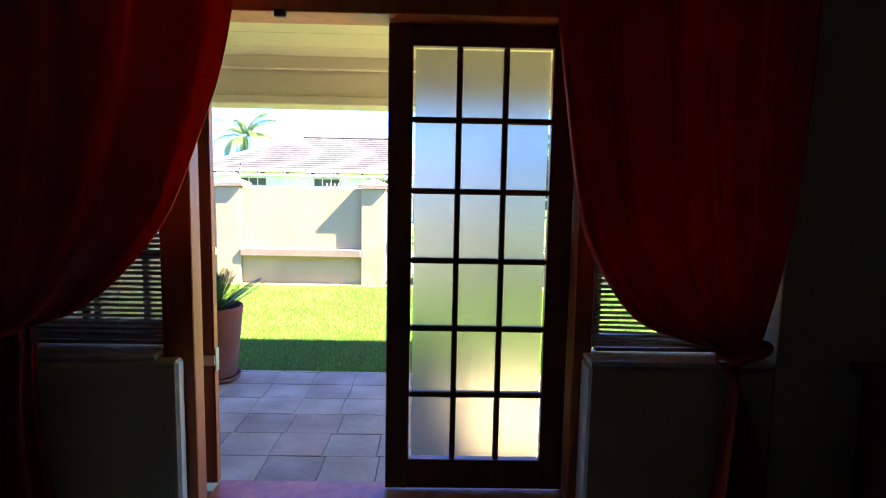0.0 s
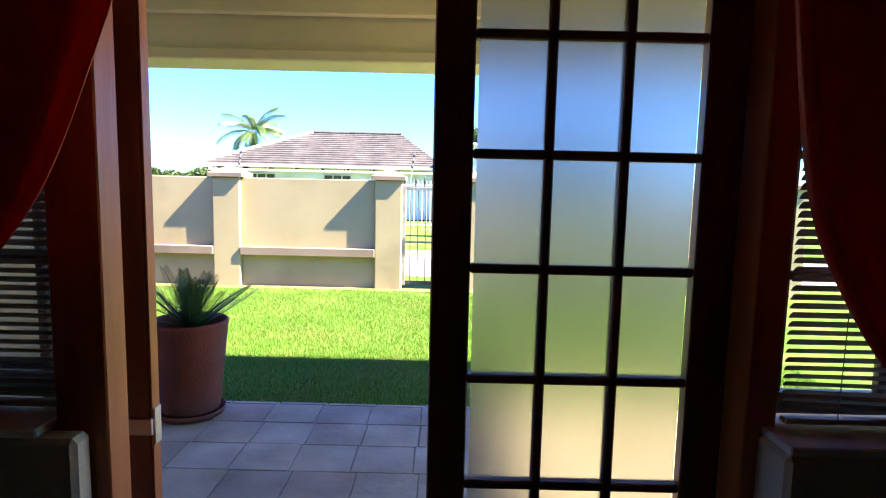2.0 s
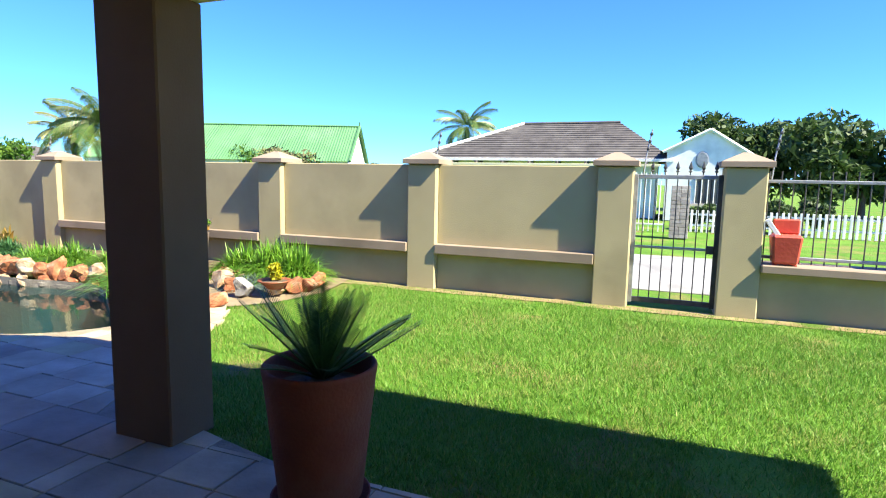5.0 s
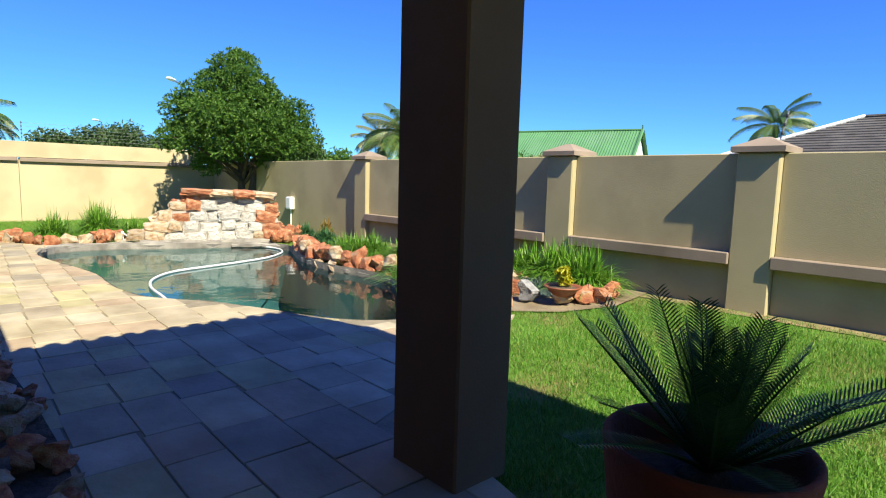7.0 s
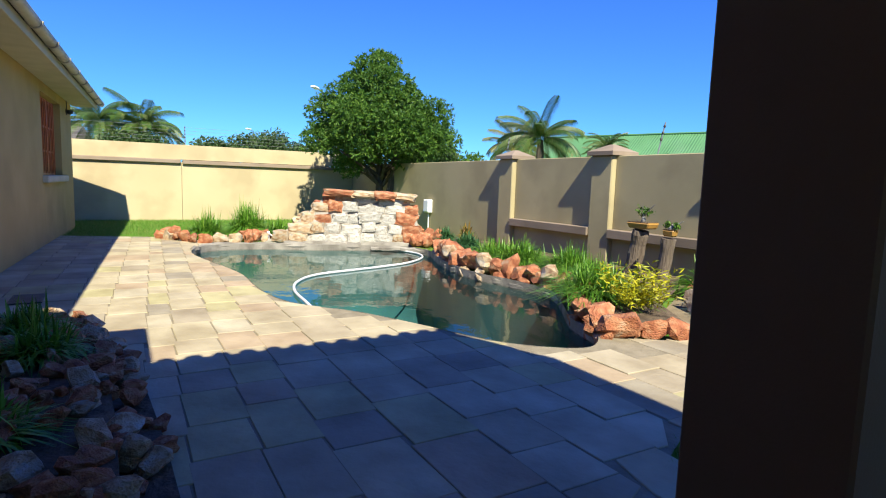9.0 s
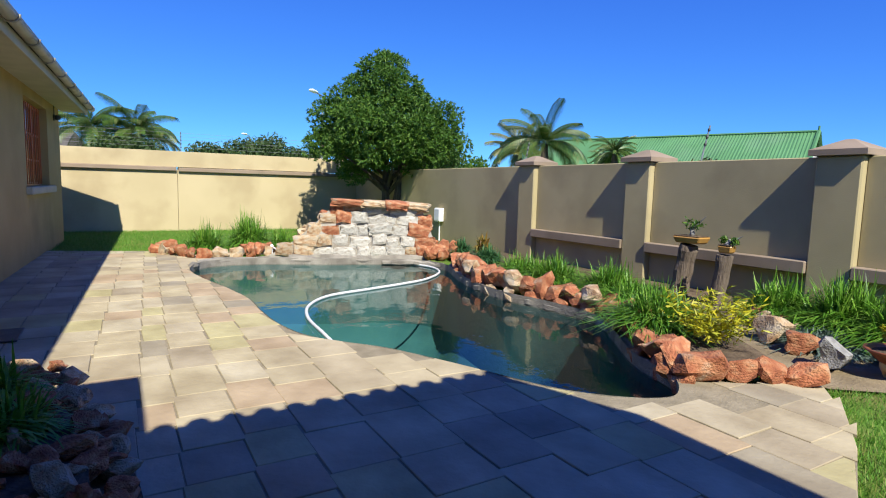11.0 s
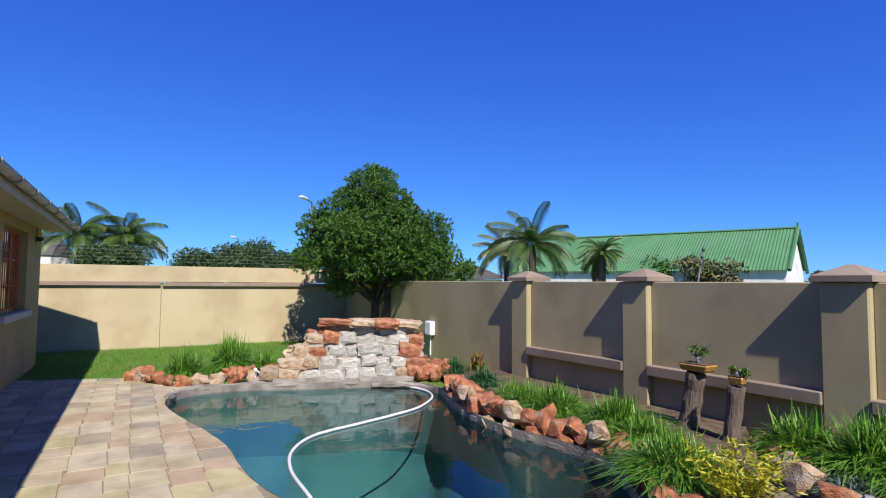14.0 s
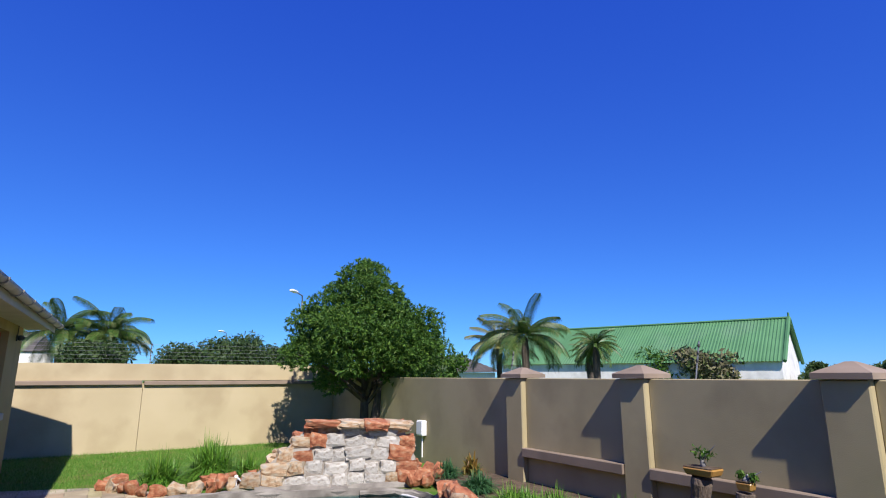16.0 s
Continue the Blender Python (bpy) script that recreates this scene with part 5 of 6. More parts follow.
for k in range(6):
    x = -0.235 + 0.115 * k
    sv, sf = lathe([(0.006, 0), (0.006, 0.025), (0.019, 0.035), (0.008, 0.048), (0.02, 0.07), (0.001, 0.135)], 6)
    link_mesh("spear_point", *moved((sv, sf), pose(x, 0, 1.31)), M_IRON, gate)
block("latch", GW - 0.09, GW - 0.022, -0.03, -0.016, 0.55, 0.63, M_IRON, gate)
block("hinge_post", 0.417, 0.455, -0.03, 0.03, -0.03, 1.30, M_IRON, gate)

fence = thing("metal_fence", (0.92, 9.58, 0.5), "steel bar fence standing on the low wall ledge", "fence")
block("rail", -0.835, 0.83, -0.012, 0.012, 0.04, 0.07, M_GALV, fence)
block("rail", -0.835, 0.83, -0.012, 0.012, 0.75, 0.78, M_GALV, fence)
for k in range(17):
    x = -0.8 + 0.1 * k
    link_mesh("bar", *tube([(x, 0, 0.001), (x, 0, 0.86)], 0.006, 6), M_IRON, fence)
planter = thing("planter", (0.275, 9.46, 0.501), "bright red glazed planter box standing on the wall ledge", "planter")
v, f = cbox(-0.125, 0.125, -0.10, 0.10, 0.012, 0.28, 0.02)
v = [(x * (0.80 + 0.72 * z), y * (0.80 + 0.72 * z), z) for x, y, z in v]
link_mesh("box", v, f, M_PLANTER, planter)
block("back", -0.10, 0.12, 0.07, 0.10, 0.281, 0.42, M_PLANTER, planter, c=0.012)
for sx in (-0.08, 0.08):
    block("foot", sx - 0.02, sx + 0.02, -0.06, 0.06, 0, 0.013, M_PLANTER, planter)
link_mesh("pipe_offcut", *moved(cbox(-0.02, 0.02, -0.015, 0.015, 0, 0.18), pose(-0.07, -0.05, 0.27, 0, -35)), M_HOSE, planter, "pale wooden offcut")


# ---- trees ----
def leafy_clumps(spots, per, leaf, seed):
    """Twig tips on the outside of each clump, every tip with a rosette of drooping leaves."""
    rnd = np.random.default_rng(seed)
    v = []
    for c, r in spots:
        n_ = int(per * (r / 0.4) ** 2)
        d = rnd.normal(size=(n_, 3))
        d[:, 2] = d[:, 2] * 0.9 + 0.25
        d /= np.linalg.norm(d, axis=1)[:, None]
        tip = np.array(c) + d * r * rnd.uniform(0.55, 1.12, size=(n_, 1)) * np.array((1, 1, 0.8))
        for k in range(9):
            a = d * 0.7 + rnd.normal(size=(n_, 3)) * 0.75
            a[:, 2] -= 0.45
            a /= np.linalg.norm(a, axis=1)[:, None]
            b = np.cross(a, rnd.normal(size=(n_, 3)))
            b /= np.linalg.norm(b, axis=1)[:, None]
            L = leaf * rnd.uniform(0.7, 1.3, size=(n_, 1))
            v.append(np.stack([tip, tip + a * L * 0.45 - b * L * 0.15, tip + a * L, tip + a * L * 0.45 + b * L * 0.15], axis=1).reshape(-1, 3))
    v = np.concatenate(v)
    return v.tolist(), np.arange(len(v)).reshape(-1, 4).tolist()


garden_tree = thing("garden_tree", (-14.05, 9.26, -0.03), "dense green garden tree in the corner of the walls", "tree")
rnd_t = random.Random(12)
spots = []
# first ring: low inner clumps added to darken the shaded gap under the crown
for z, rad, cnt, r in ((1.46, 0.75, 7, 0.28), (1.72, 1.24, 10, 0.32), (2.0, 1.36, 12, 0.40), (2.32, 1.18, 11, 0.40), (2.68, 0.92, 9, 0.38), (3.02, 0.66, 7, 0.34), (3.36, 0.38, 4, 0.30), (3.74, 0.10, 2, 0.25)):
    for k in range(cnt):
        a = 2 * math.pi * (k + rnd_t.uniform(-0.3, 0.3)) / cnt + z
        q = rad * rnd_t.uniform(0.74, 1.08)
        spots.append(((q * math.cos(a), q * math.sin(a), z + rnd_t.uniform(-0.14, 0.14)), r * rnd_t.uniform(0.72, 1.2)))
spots += [((0.1 * k, -0.1 * k, 1.9 + 0.45 * k), 0.55) for k in range(3)]
for k, (dx, dy) in enumerate(((0, 0), (0.16, 0.12))):
    link_mesh("trunk", *tube([(dx, dy, -0.05), (dx * 1.3 + 0.02, dy, 0.6), (dx * 1.6, dy * 1.8, 1.2), (dx * 2, dy * 2, 2.2), (0.05, 0, 3.3)], [0.12, 0.09, 0.075, 0.05, 0.015], 10), M_BARK, garden_tree, smooth=True)
for (c, r) in spots[:34:2]:
    e = Vector(c)
    s0 = Vector((0.05, 0.03, max(0.9, e.z - 0.75)))
    link_mesh("limb", *tube([s0, s0.lerp(e, 0.5) + Vector((0, 0, 0.06)), e], [0.038, 0.026, 0.008], 6), M_BARK, garden_tree)
link_mesh("crown", *leafy_clumps(spots, 220, 0.076, 4), M_TREE, garden_tree)


def bush(at, w, h, seed, label, mat=M_FARTREE, leaf=0.24, n=16, per=560, name="bush"):
    rnd = random.Random(seed)
    b = thing(name, at, label, "bush" if name == "bush" else "tree")
    cl = []
    for i in range(n):
        cl.append(((rnd.uniform(-w, w), rnd.uniform(-w * 0.5, w * 0.5), h * rnd.uniform(0.3, 0.82)), h * rnd.uniform(0.16, 0.26), 1.0))
    link_mesh("stem", *tube([(0, 0, -0.03), (0, 0, h * 0.5)], [0.14, 0.06], 7), M_BARK, b)
    link_mesh("crown", *leaf_cloud(cl, per, leaf, seed), mat, b)
    return b


bush((-35, 11.3, 0), 1.9, 3.75, 1, "dark green rounded tree far behind the garden wall", name="far_tree")
bush((-35, 8.6, 0), 1.3, 3.3, 2, "dark green tree far behind the garden wall", name="far_tree")
bush((-35, 13.6, 0), 1.1, 3.1, 3, "dark green tree far behind the garden wall", name="far_tree")
bush((-33, 4.9, 0), 1.9, 3.1, 6, "dark green shrubs below the far palms", name="bush")
bush((-20.5, 13.6, 0), 1.1, 3.0, 4, "tall dark green conifer-like tree behind the wall", name="far_tree", leaf=0.2, per=380)
bush((-24.5, 17.3, 0), 1.6, 2.55, 5, "light green shrubs under the palms", mat=M_TREE, leaf=0.22, per=340)
bush((-31, 20.5, 0), 1.6, 2.5, 8, "dark green shrubs by the white house", leaf=0.3)
bush((-21.3, 29.5, 0), 1.3, 2.9, 7, "sparse twiggy shrub before the green-roofed house", mat=M_DRY, leaf=0.3, per=330)
bush((-22.6, 29.2, 0), 1.0, 2.9, 17, "green shrub before the green-roofed house", mat=M_TREE, leaf=0.25)
bush((-19.2, 29.4, 0), 1.0, 2.6, 18, "sparse twiggy shrub before the green-roofed house", mat=M_DRY, leaf=0.3, per=330)
bush((-16.0, 34, 0), 1.0, 2.2, 9, "dark green tree beyond the wall", name="far_tree", leaf=0.3)
bush((-12.5, 30, 0), 0.8, 2.0, 19, "dark green tree beyond the wall", name="far_tree", leaf=0.3)
bush((3.2, 33, 0), 2.4, 4.6, 10, "dark green tree behind the gabled house", name="far_tree", leaf=0.4, n=20)
bush((6.5, 30, 0), 2.4, 3.8, 11, "dark green tree behind the gabled house", name="far_tree", leaf=0.4, n=18)
bush((0.6, 20.4, 0), 0.7, 0.75, 12, "low shrub by the white picket fence", leaf=0.15)
bush((2.3, 20.4, 0), 0.8, 0.9, 13, "low shrub by the white picket fence", leaf=0.15)


def palm(at, h, n, L, seed, label, tilt=(0, 0), r0=0.13, leaf=0.55, mat=M_PALM):
    rnd = random.Random(seed)
    p = thing("palm_tree", at, label, "palm tree", "palms behind the wall")
    top = Vector((tilt[0], tilt[1], h))
    pts = [(top.x * u, top.y * u, h * u) for u in (0, 0.2, 0.4, 0.6, 0.8, 1)]
    link_mesh("trunk", *tube(pts, [r0 * 1.2, r0, r0 * 0.95, r0 * 0.95, r0 * 1.05, r0 * 0.7], 9), M_BARK, p)
    for k in range(n):
        a = k * 137.5 + rnd.uniform(-22, 22)
        e = 80 - 85 * (k / n) + rnd.uniform(-10, 10)
        fr = frond(L * rnd.uniform(0.8, 1.1), e, rnd.uniform(55, 100), 74, leaf * L * 0.34, L * 0.0055, 1.1)
        link_mesh("frond", *moved(fr, pose(top.x, top.y, top.z, 0, 0, a)), mat, p)
    return p


palm((-21.7, 20, 0), 3.0, 26, 2.2, 1, "feathery palm with arching fronds behind the wall", r0=0.16)
palm((-24.0, 20.4, 0), 2.85, 24, 1.8, 2, "older yellowing palm behind the wall", mat=M_OLDPALM)
palm((-18.0, 20.2, 0), 2.5, 44, 1.05, 3, "spiky cabbage palm behind the wall", leaf=0.3)
palm((-18.9, 20.8, 0), 2.2, 36, 0.95, 13, "spiky cabbage palm behind the wall", leaf=0.3)
palm((-35, 3.4, 0), 3.4, 26, 2.5, 4, "green palm far behind the west wall")
palm((-35, 5.4, 0), 3.3, 26, 2.4, 5, "green palm far behind the west wall")
palm((-35.5, 4.3, 0), 2.6, 12, 1.5, 15, "green palm far behind the west wall")
palm((-11.2, 34, 0), 4.1, 22, 2.1, 6, "palm rising behind the brown-roofed house")

# ---- neighbouring houses ----
def tiled_roof(name, corners, ridge, mat, parent, rows=14, label=""):
    """Four roof planes of overlapping courses between eave corners and a ridge."""
    (x0, y0), (x1, y1), z = corners
    (rx0, rx1, ry, rz) = ridge
    def plane(a, b, c, d):
        v, f = [], []
        for k in range(rows):
            for u, lift in ((k / rows, 0.03), ((k + 1) / rows, 0.0)):
                p, q = Vector(a).lerp(Vector(d), u), Vector(b).lerp(Vector(c), u)
                v += [p + Vector((0, 0, lift)), q + Vector((0, 0, lift))]
            i = 4 * k
            f.append([i, i + 1, i + 3, i + 2])
            if k:
                f.append([i - 2, i - 1, i + 1, i])
        return v, f
    A, B, C, D = (x0, y0, z), (x1, y0, z), (x1, y1, z), (x0, y1, z)
    R, S = (rx0, ry, rz), (rx1, ry, rz)
    for q4 in ((A, B, S, R), (C, D, R, S), (D, A, R, R), (B, C, S, S)):
        link_mesh(name, *plane(*q4), mat, parent, label)


brown = thing("brown_roof_house", (-5.2, 27, 0), "cream bungalow with a grey-brown tiled hip roof", "house")
block("wall", -4.4, 4.2, -2.4, 2.6, 0, 1.98, M_WHITE, brown)
tiled_roof("roof", ((-4.9, -3.0), (4.7, 3.2), 2.02), (-1.15, 2.7, 0.1, 3.55), M_ROOFTILE, brown, 16, "grey-brown tiles")
block("fascia", -4.9, 4.7, -3.03, -2.98, 1.95, 2.05, M_WHITE, brown)
link_mesh("hip_ridge", *tube([(-4.9, -3.0, 2.06), (-1.15, 0.1, 3.59)], 0.07, 6), M_WHITE, brown, "pale hip ridge")
link_mesh("ridge", *tube([(-1.15, 0.1, 3.58), (2.7, 0.1, 3.58)], 0.06, 6), M_ROOFTILE, brown)
for k in range(9):
    block("rafter_end", -4.2 + k * 1.0, -4.13 + k * 1.0, -3.25, -2.42, 1.86, 1.94, M_ROOFTILE, brown)
block("pergola_beam", -4.3, 4.3, -3.3, -3.22, 1.78, 1.86, M_CREAM, brown)
for k, x in enumerate((-2.6, 0.4, 2.6)):
    w = block("window", x - 0.55, x + 0.55, -2.42, -2.401, 1.05, 1.72, M_WINDARK, brown, "dark small-paned window")
    for i in range(4):
        block("window_bar", x - 0.55 + i * 0.355, x - 0.515 + i * 0.355, -2.44, -2.421, 1.05, 1.72, M_WHITE, w)
    for z in (1.05, 1.37, 1.69):
        block("window_bar", x - 0.55, x + 0.55, -2.436, -2.422, z, z + 0.03, M_WHITE, w)

gab = thing("gabled_house", (0.55, 24, 0), "white gabled house front with a round dark vent", "house")
gv_ = [(-1.28, 0, 0), (1.2, 0, 0), (1.2, 0, 2.2), (0, 0, 2.95), (-1.28, 0, 2.32)]
gv_ += [(x, 4, z) for x, y, z in gv_]
link_mesh("wall", gv_, [[0, 1, 2, 3, 4], [9, 8, 7, 6, 5], [1, 6, 7, 2], [5, 0, 4, 9], [2, 7, 8, 3], [3, 8, 9, 4]], M_WHITE, gab)
for a, b in (((-1.42, 2.27), (0, 3.0)), ((0, 3.0), (1.34, 2.13))):
    link_mesh("gable_trim", *tube([(a[0], -0.06, a[1]), (b[0], -0.06, b[1])], 0.055, 6), M_WHITE, gab)
link_mesh("roof", [(-1.5, -0.02, 2.28), (0, -0.02, 3.04), (0, 4.2, 3.04), (-1.5, 4.2, 2.28), (1.42, -0.02, 2.12), (1.42, 4.2, 2.12)], [[0, 1, 2, 3], [1, 4, 5, 2]], M_ROOFTILE, gab, "dark tiles")
link_mesh("vent", *moved(lathe([(0.2, 0), (0.2, 0.02), (0.16, 0.03)], 24), pose(-0.2, 0, 2.03, 90) @ Matrix.Diagonal((1, 1.35, 1, 1))), M_GALV, gab, "oval grey vent")
w = block("window", -0.36, 0.42, -0.02, -0.001, 0.6, 1.48, M_WINDARK, gab, "window with white bars")
for i in range(5):
    block("window_bar", -0.36 + i * 0.187, -0.33 + i * 0.187, -0.04, -0.021, 0.6, 1.48, M_WHITE, w)
block("sill", -0.5, 0.55, -0.1, -0.001, 0.5, 0.58, M_SLAT, gab)
gcol = thing("brick_pier", (-0.41, 17.5, 0), "square grey brick entrance pier across the road", "pier")
for k in range(14):
    for s in (0, 1):
        block("brick", -0.2 + 0.2 * s + 0.004, 0.0 + 0.2 * s - 0.004, -0.2, 0.2, 0.085 * k, 0.085 * k + 0.077, M_BRICK, gcol)
picket = thing("picket_fence", (1.3, 19.6, 0), "low white picket fence across the road", "fence")
for z in (0.14, 0.42):
    block("rail", -1.4, 3.0, 0.02, 0.05, z, z + 0.05, M_WHITE, picket)
for k in range(34):
    x = -1.38 + k * 0.13
    block("picket", x, x + 0.06, -0.012, 0.012, -0.02, 0.56, M_WHITE, picket)
tallf = thing("bar_fence", (-2.3, 19.2, 0), "white steel bar fence across the road", "fence")
for z in (0.15, 1.35):
    block("rail", -1.5, 1.6, -0.015, 0.015, z, z + 0.04, M_WHITE, tallf)
for k in range(26):
    x = -1.48 + k * 0.122
    link_mesh("bar", *tube([(x, 0, -0.02), (x, 0, 1.5)], 0.012, 5), M_WHITE, tallf)

green = thing("green_roof_house", (-17.6, 33.2, 0), "white house with a long green corrugated metal roof", "house", rz=20)
gw, gx0, gx1, zr, ze = 3.0, -14.5, 0.0, 4.15, 2.15
cv, cf = [], []
cn = 280
for j, (yy, zz) in enumerate(((-gw - 0.2, ze - 0.1), (0, zr))):
    for i in range(cn + 1):
        cv.append((gx0 + (gx1 - gx0) * i / cn, yy, zz + 0.022 * math.sin(i * math.pi * 0.7)))
cf = [[i, i + 1, i + cn + 2, i + cn + 1] for i in range(cn)]
link_mesh("roof", cv, cf, M_GREENROOF, green, "green corrugated sheets")
link_mesh("back_roof", [(gx0, 0, zr), (gx1, 0, zr), (gx1, gw, ze), (gx0, gw, ze)], [[0, 1, 2, 3]], M_GREENROOF, green)
link_mesh("wall", [(gx1 - 0.15, -gw, 0), (gx1 - 0.15, gw, 0), (gx1 - 0.15, gw, ze), (gx1 - 0.15, 0, zr - 0.05), (gx1 - 0.15, -gw, ze), (gx0, -gw, 0), (gx0, -gw, ze), (gx0, gw, 0), (gx0, gw, ze)], [[0, 1, 2, 3, 4], [5, 0, 4, 6], [1, 7, 8, 2], [7, 5, 6, 8]], M_WHITE, green)
link_mesh("barge_board", *tube([(gx1, -gw - 0.2, ze - 0.1), (gx1, 0, zr + 0.04), (gx1, gw + 0.2, ze - 0.1)], 0.09, 5), M_GREENROOF, green)
link_mesh("finial", *tube([(gx1, 0, zr), (gx1, 0, zr + 0.28)], 0.05, 6), M_GREENROOF, green)
link_mesh("ridge_cap", *tube([(gx0, 0, zr + 0.03), (gx1, 0, zr + 0.03)], 0.07, 6), M_GREENROOF, green)
low = thing("white_bungalow", (-33.5, 32, 0), "low white bungalow with a small veranda behind the palms", "house")
block("wall", -4.5, 3.6, 0, 3, 0, 1.9, M_WHITE, low)
block("roof", -5.0, 3.9, -0.5, 3.3, 1.93, 2.12, M_GREENROOF, low, "low green roof")
block("fascia", -5.0, 3.9, -0.56, -0.501, 1.95, 2.08, M_WHITE, low)
for x in (-1.2, 1.2, 2.4):
    w = block("window", x - 0.35, x + 0.35, -0.02, -0.002, 0.9, 1.7, M_WINDARK, low)
    block("window_bar", x - 0.02, x + 0.02, -0.035, -0.021, 0.9, 1.7, M_WHITE, w)
far = thing("grey_roof_house", (-47, 33, 0), "distant house with a grey pitched roof", "house")
block("wall", -3.5, 3.5, -2, 2, 0, 1.7, M_WHITE, far)
tiled_roof("roof", ((-4, -2.5), (4, 2.5), 1.72), (-1.5, 1.5, 0, 3.1), M_ROOFTILE, far, 8)
wl_house = thing("neighbour_roof", (-40, 2.2, 0), "neighbour's grey roof with a white post behind the wall", "house")
block("wall", -2, 1.2, -3, 0.8, 0, 2.6, M_WHITE, wl_house)
link_mesh("roof", [(-2, -3, 2.62), (1.3, -3, 2.62), (1.3, 1.0, 2.62), (-2, 1.0, 2.62), (-0.4, -3, 3.7), (-0.4, 0.2, 3.7)], [[1, 2, 5, 4], [0, 4, 5, 3], [2, 3, 5]], M_ROOFTILE, wl_house)
tan_house = thing("tan_roof_house", (-11.6, 40, 0), "distant tan gabled house beyond the boundary wall", "house")
block("wall", -2.4, 2.4, 0, 4, 0, 2.0, M_WALL, tan_house)
link_mesh("roof", [(-2.7, -0.3, 1.95), (2.7, -0.3, 1.95), (2.7, 4.3, 1.95), (-2.7, 4.3, 1.95), (-2.7, 2, 3.0), (2.7, 2, 3.0)], [[0, 1, 5, 4], [2, 3, 4, 5], [1, 2, 5], [3, 0, 4]], M_CAP, tan_house)

# street lamps and electric fence
def street_lamp(at, h, arm, label):
    s = thing("street_lamp", at, label, "street lamp", "street lamps")
    link_mesh("pole", *tube([(0, 0, 0), (0, 0, h * 0.6), (0, 0, h - 0.25)], [0.07, 0.055, 0.045], 8), M_GALV, s)
    link_mesh("arm", *tube([(0, 0, h - 0.25), (arm * 0.25, arm * -0.1, h - 0.05), (arm * 0.7, arm * -0.5, h)], 0.03, 6), M_GALV, s)
    link_mesh("lamp_head", *moved(cbox(-0.3, 0.3, -0.11, 0.11, -0.05, 0.06, 0.045), pose(arm * 0.9, arm * -0.72, h + 0.02, 0, 0, -38)), M_SIGN, s, "white lamp head")
    return s


street_lamp((-27.6, 12.3, 0), 4.9, 0.9, "grey street lamp with a white head beyond the wall")
street_lamp((-48, 13.3, 0), 4.6, 0.7, "distant grey street lamp with a white head")


def electric_fence(a, b, posts, z0, label):
    e = thing("electric_fence", (a[0], a[1], z0), label, "electric fence", "electric fences")
    d = Vector((b[0] - a[0], b[1] - a[1], 0))
    for u in posts:
        p = d * u
        link_mesh("post", *tube([(p.x, p.y, 0), (p.x, p.y, 0.42)], 0.009, 6), M_GALV, e)
        for k in range(5):
            link_mesh("insulator", *moved(lathe([(0.012, 0), (0.015, 0.012), (0.012, 0.024)], 6), pose(p.x, p.y, 0.08 + k * 0.075)), M_IRON, e)
    for k in range(5):
        z = 0.092 + k * 0.075
        link_mesh("wire", *tube([(0, 0, z), (d.x, d.y, z)], 0.0018, 4), M_GALV, e)
    return e


electric_fence((-16.4, 0.5), (-16.4, 9.5), (0.05, 0.3, 0.56, 0.9), 1.655, "five-strand electric fence along the garden wall top")
for i, (x, lab) in enumerate(((-9.9, ""), (-6.9, ""), (-3.3, ""), (-1.0, ""), (0.15, ""))):
    pst = thing("fence_post", (x, 9.66, WALL_TOP), "slim steel electric fence bracket on the boundary wall", "fence post", "fence brackets")
    link_mesh("rod", *tube([(0, 0, -0.1), (0.02, 0.03, 0.12), (0.06, 0.05, 0.38)], 0.008, 6), M_GALV, pst)
    for k in range(3):
        link_mesh("insulator", *moved(lathe([(0.013, 0), (0.017, 0.015), (0.013, 0.03)], 6), pose(0.03 + 0.012 * k, 0.035 + 0.006 * k, 0.17 + 0.075 * k)), M_IRON, pst)


# ---- lawn blades ----
rng = np.random.default_rng(3)


def blades(count, box4, keep, h):
    x = rng.uniform(box4[0], box4[1], count)
    y = rng.uniform(box4[2], box4[3], count)
    ok = np.array([keep(a, b) for a, b in zip(x, y)])
    x, y = x[ok], y[ok]
    n_ = len(x)
    a = rng.uniform(0, 2 * np.pi, n_)
    L = h * rng.uniform(0.5, 1.25, n_)
    w = rng.uniform(0.0015, 0.0034, n_)
    lx, ly = rng.normal(0, 0.45, n_) * L, rng.normal(0, 0.45, n_) * L
    z0 = np.full(n_, -0.031)
    v = np.stack([np.stack([x - np.cos(a) * w, y - np.sin(a) * w, z0], 1), np.stack([x + np.cos(a) * w, y + np.sin(a) * w, z0], 1), np.stack([x + lx, y + ly, z0 + L], 1)], 1).reshape(-1, 3)
    return v.tolist(), np.arange(n_ * 3).reshape(-1, 3).tolist()


lawn_side = [Vector(p) for p in LAWN_EDGE] + [Vector((-4.3, 8.0)), Vector((-4.12, 8.7)), Vector((-4.25, 9.38)), Vector((3.4, 9.38))]


def on_lawn(a, b):
    return inside((a, b), lawn_side) and not (b > 9.1 + 0.15 * math.sin(a * 3) and random.random() < 0.75) and not (noise.noise(Vector((a * 1.3, b * 1.3, 0))) > 0.32 and random.random() < 0.6)


grass = link_mesh("lawn_grass", *blades(280000, (-4.6, 2.2, 5.4, 9.4), on_lawn, 0.034), M_BLADE)
tagged(grass, "short mown green grass blades on the lawn", "grass", kind="stuff")
grass_w = link_mesh("lawn_grass", *blades(40000, (-16.3, -12.2, 3.4, 8.2), lambda a, b: True, 0.05), M_BLADE)
tagged(grass_w, "short green grass blades on the far lawn", "grass", kind="stuff")

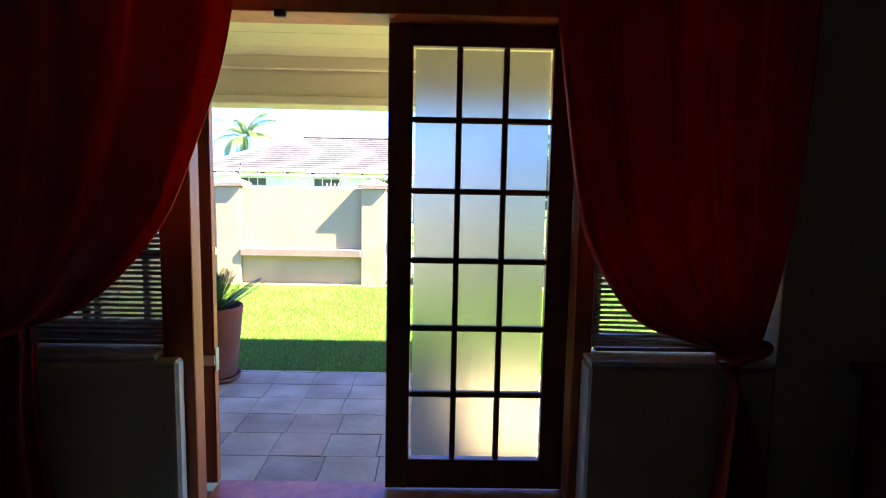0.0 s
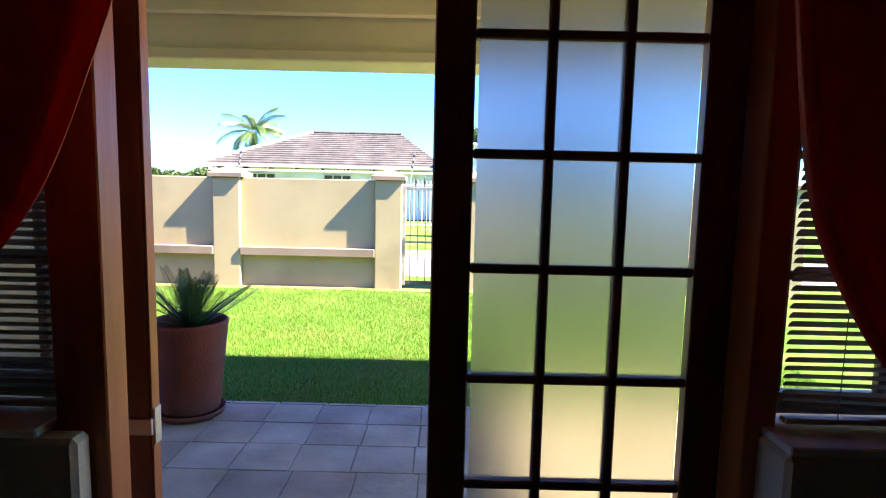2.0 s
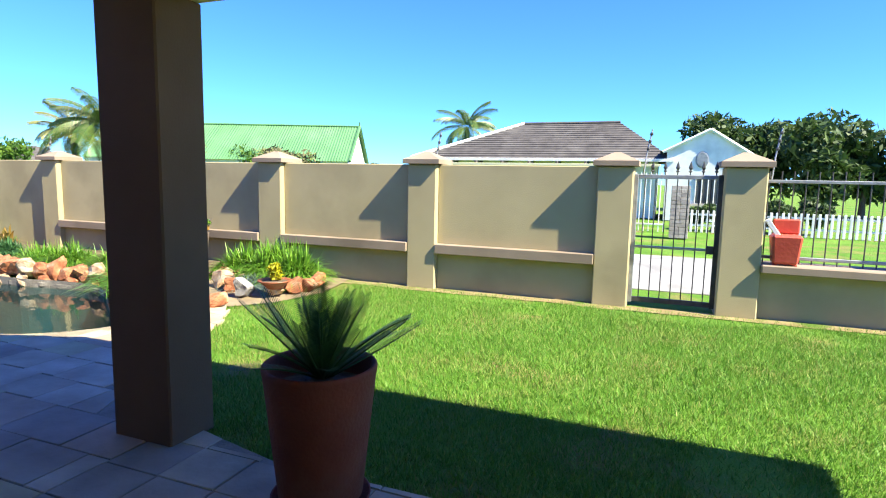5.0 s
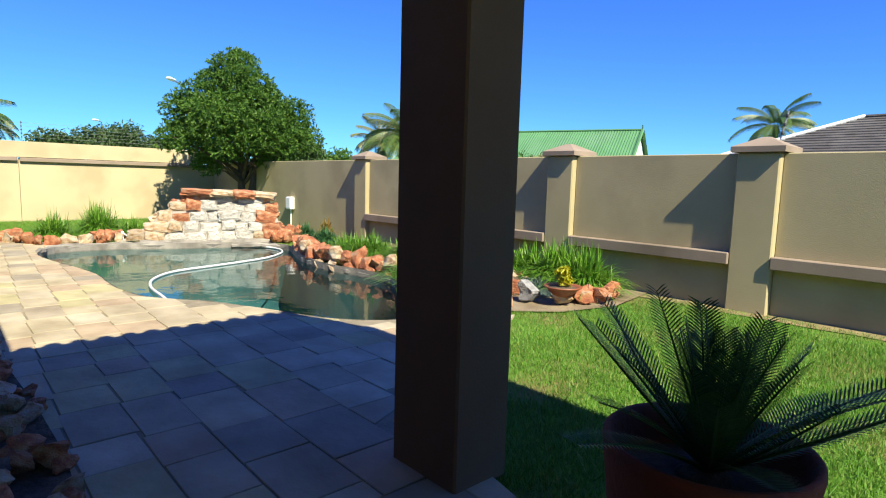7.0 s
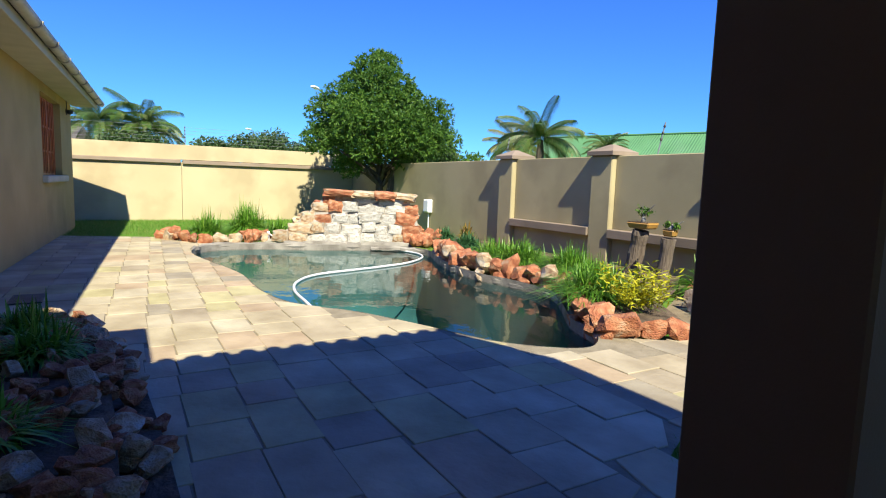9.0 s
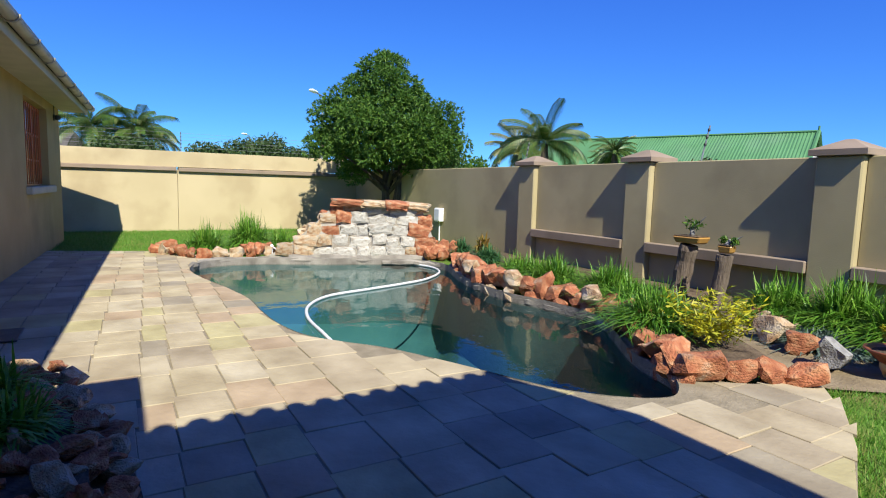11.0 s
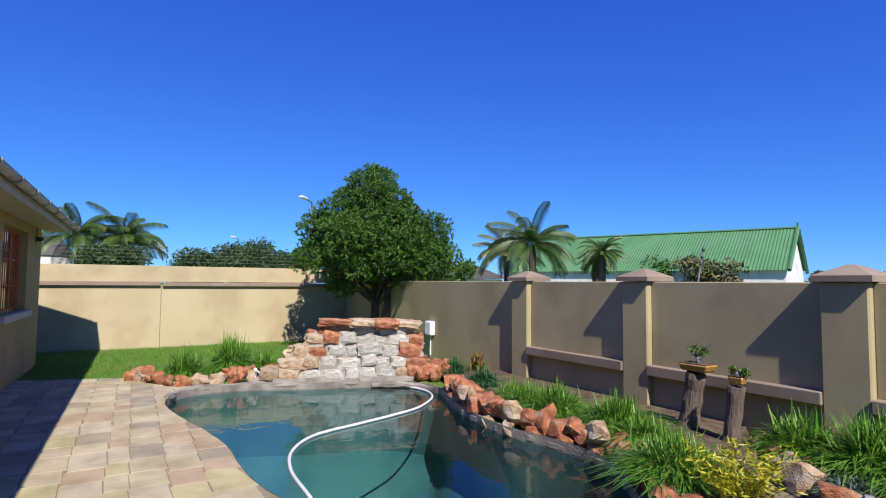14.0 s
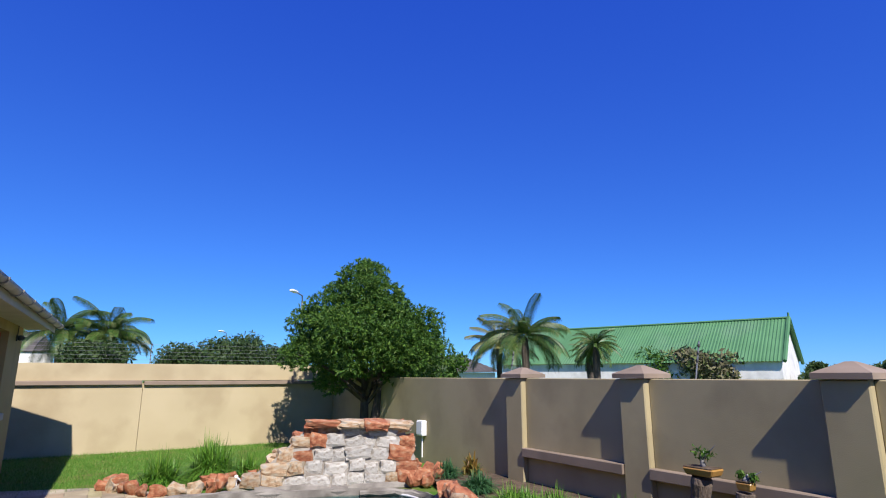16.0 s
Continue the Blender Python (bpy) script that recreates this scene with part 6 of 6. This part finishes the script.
# ---- patio tiles ----
def clip(poly, p, nrm):
    """The part of a convex plan polygon on the side of the line through p to which nrm points."""
    out = []
    for i in range(len(poly)):
        a, b = poly[i], poly[(i + 1) % len(poly)]
        da, db = (a - p).dot(nrm), (b - p).dot(nrm)
        if da >= 0:
            out.append(a)
        if (da >= 0) != (db >= 0):
            out.append(a + (b - a) * (da / (da - db)))
    return out


def tile_piece(poly, z, thick=0.03, c=0.003):
    """A paver with chamfered top edges from a convex plan polygon."""
    n_ = len(poly)
    ctr = sum(poly, Vector((0, 0))) / n_
    top = [p + (ctr - p).normalized() * c * 1.4 for p in poly]
    v = [(p.x, p.y, z - thick) for p in poly] + [(p.x, p.y, z - c) for p in poly] + [(p.x, p.y, z) for p in top]
    f = [[i, (i + 1) % n_, n_ + (i + 1) % n_, n_ + i] for i in range(n_)] + [[n_ + i, n_ + (i + 1) % n_, 2 * n_ + (i + 1) % n_, 2 * n_ + i] for i in range(n_)] + [list(range(2 * n_, 3 * n_))]
    return v, f


random.seed(2)
EDGE = [(PATIO[i], PATIO[(i + 1) % len(PATIO)]) for i in range(len(PATIO))]
pieces = []
POOLSIDE = [2.72, 2.98, 3.25, 3.50, 3.76, 4.0, 4.25, 4.40, 4.64, 4.87, 5.15, 5.45, 5.72, 6.0, 6.25, 6.54, 6.8, 7.08, 7.34, 7.62]
DOORSIDE = [3.50, 3.775, 4.05, 4.325, 4.60, 4.87, 5.13, 5.39, 5.66]
for y, y1, x0, x1 in [(a, b, -12.8, -2.95) for a, b in zip(POOLSIDE, POOLSIDE[1:])] + [(a, b, -2.95, 3.3) for a, b in zip(DOORSIDE, DOORSIDE[1:])]:
    PITCH = y1 - y
    x = x0 - (random.uniform(0, 0.3) if x0 < -3 else 0)
    while x < x1 - 0.02:
        w_ = min(x1 - x, random.choice((0.28, 0.30, 0.38, 0.44, 0.34)) if x < -3.2 else random.choice((0.285, 0.29, 0.295)))
        yo = y + (-0.045 * (x + 4) if x < -4 else 0)
        g = 0.0026
        poly = [Vector((x + g, yo + g)), Vector((x + w_ - g, yo + g)), Vector((x + w_ - g, yo + PITCH - g)), Vector((x + g, yo + PITCH - g))]
        poly = [p + Vector((random.uniform(-0.003, 0.003), random.uniform(-0.003, 0.003))) for p in poly]
        ins = [inside(p, PATIO) for p in poly]
        if any(ins) or inside(sum(poly, Vector((0, 0))) / 4, PATIO):
            if not all(ins):
                ctr = sum((p for p, k in zip(poly, ins) if k), Vector((0, 0))) / max(1, sum(ins))
                for a, b in EDGE:
                    mid = sum(poly, Vector((0, 0))) / 4
                    if ((a + b) / 2 - mid).length < 0.45 + (b - a).length / 2:
                        dd = (b - a).normalized()
                        t_ = max(0, min((b - a).length, (mid - a).dot(dd)))
                        if (a + dd * t_ - mid).length < 0.31:
                            nrm = Vector((-dd.y, dd.x))
                            if nrm.dot(ctr - a) < 0:
                                nrm = -nrm
                            if len(poly) > 2:
                                poly = clip(poly, a, nrm)
            if len(poly) > 2:
                area = abs(sum(p.cross(q) for p, q in zip(poly, poly[1:] + poly[:1]))) / 2
                mid = sum(poly, Vector((0, 0))) / len(poly)
                over = any(inside(p.lerp(mid, 0.12), POOL) for p in poly)
                if area > 0.004 and not over and not (x > -3.3 and yo < OUT_Y - 0.15):
                    pieces.append((poly, random.uniform(-0.0018, 0.0018)))
        x += w_
near = [p for p in pieces if -8.3 < p[0][0].x < 1.0 and p[0][0].y > 3.55]
near.sort(key=lambda p: abs(p[0][0].x + 3.2))
chosen = set(id(p) for p in near[:300])
rest = []
for p in pieces:
    if id(p) in chosen:
        c0 = sum(p[0], Vector((0, 0))) / len(p[0])
        v, f = tile_piece([q - c0 for q in p[0]], p[1])
        ob = link_mesh("paver", v, f, M_TILE, patio)
        ob.location = (c0.x, c0.y, 0)
    else:
        rest.append(tile_piece(*p))
far_tiles = link_mesh("far_pavers", *join(*rest), M_TILE, patio)
far_tiles["kind"] = "stuff"
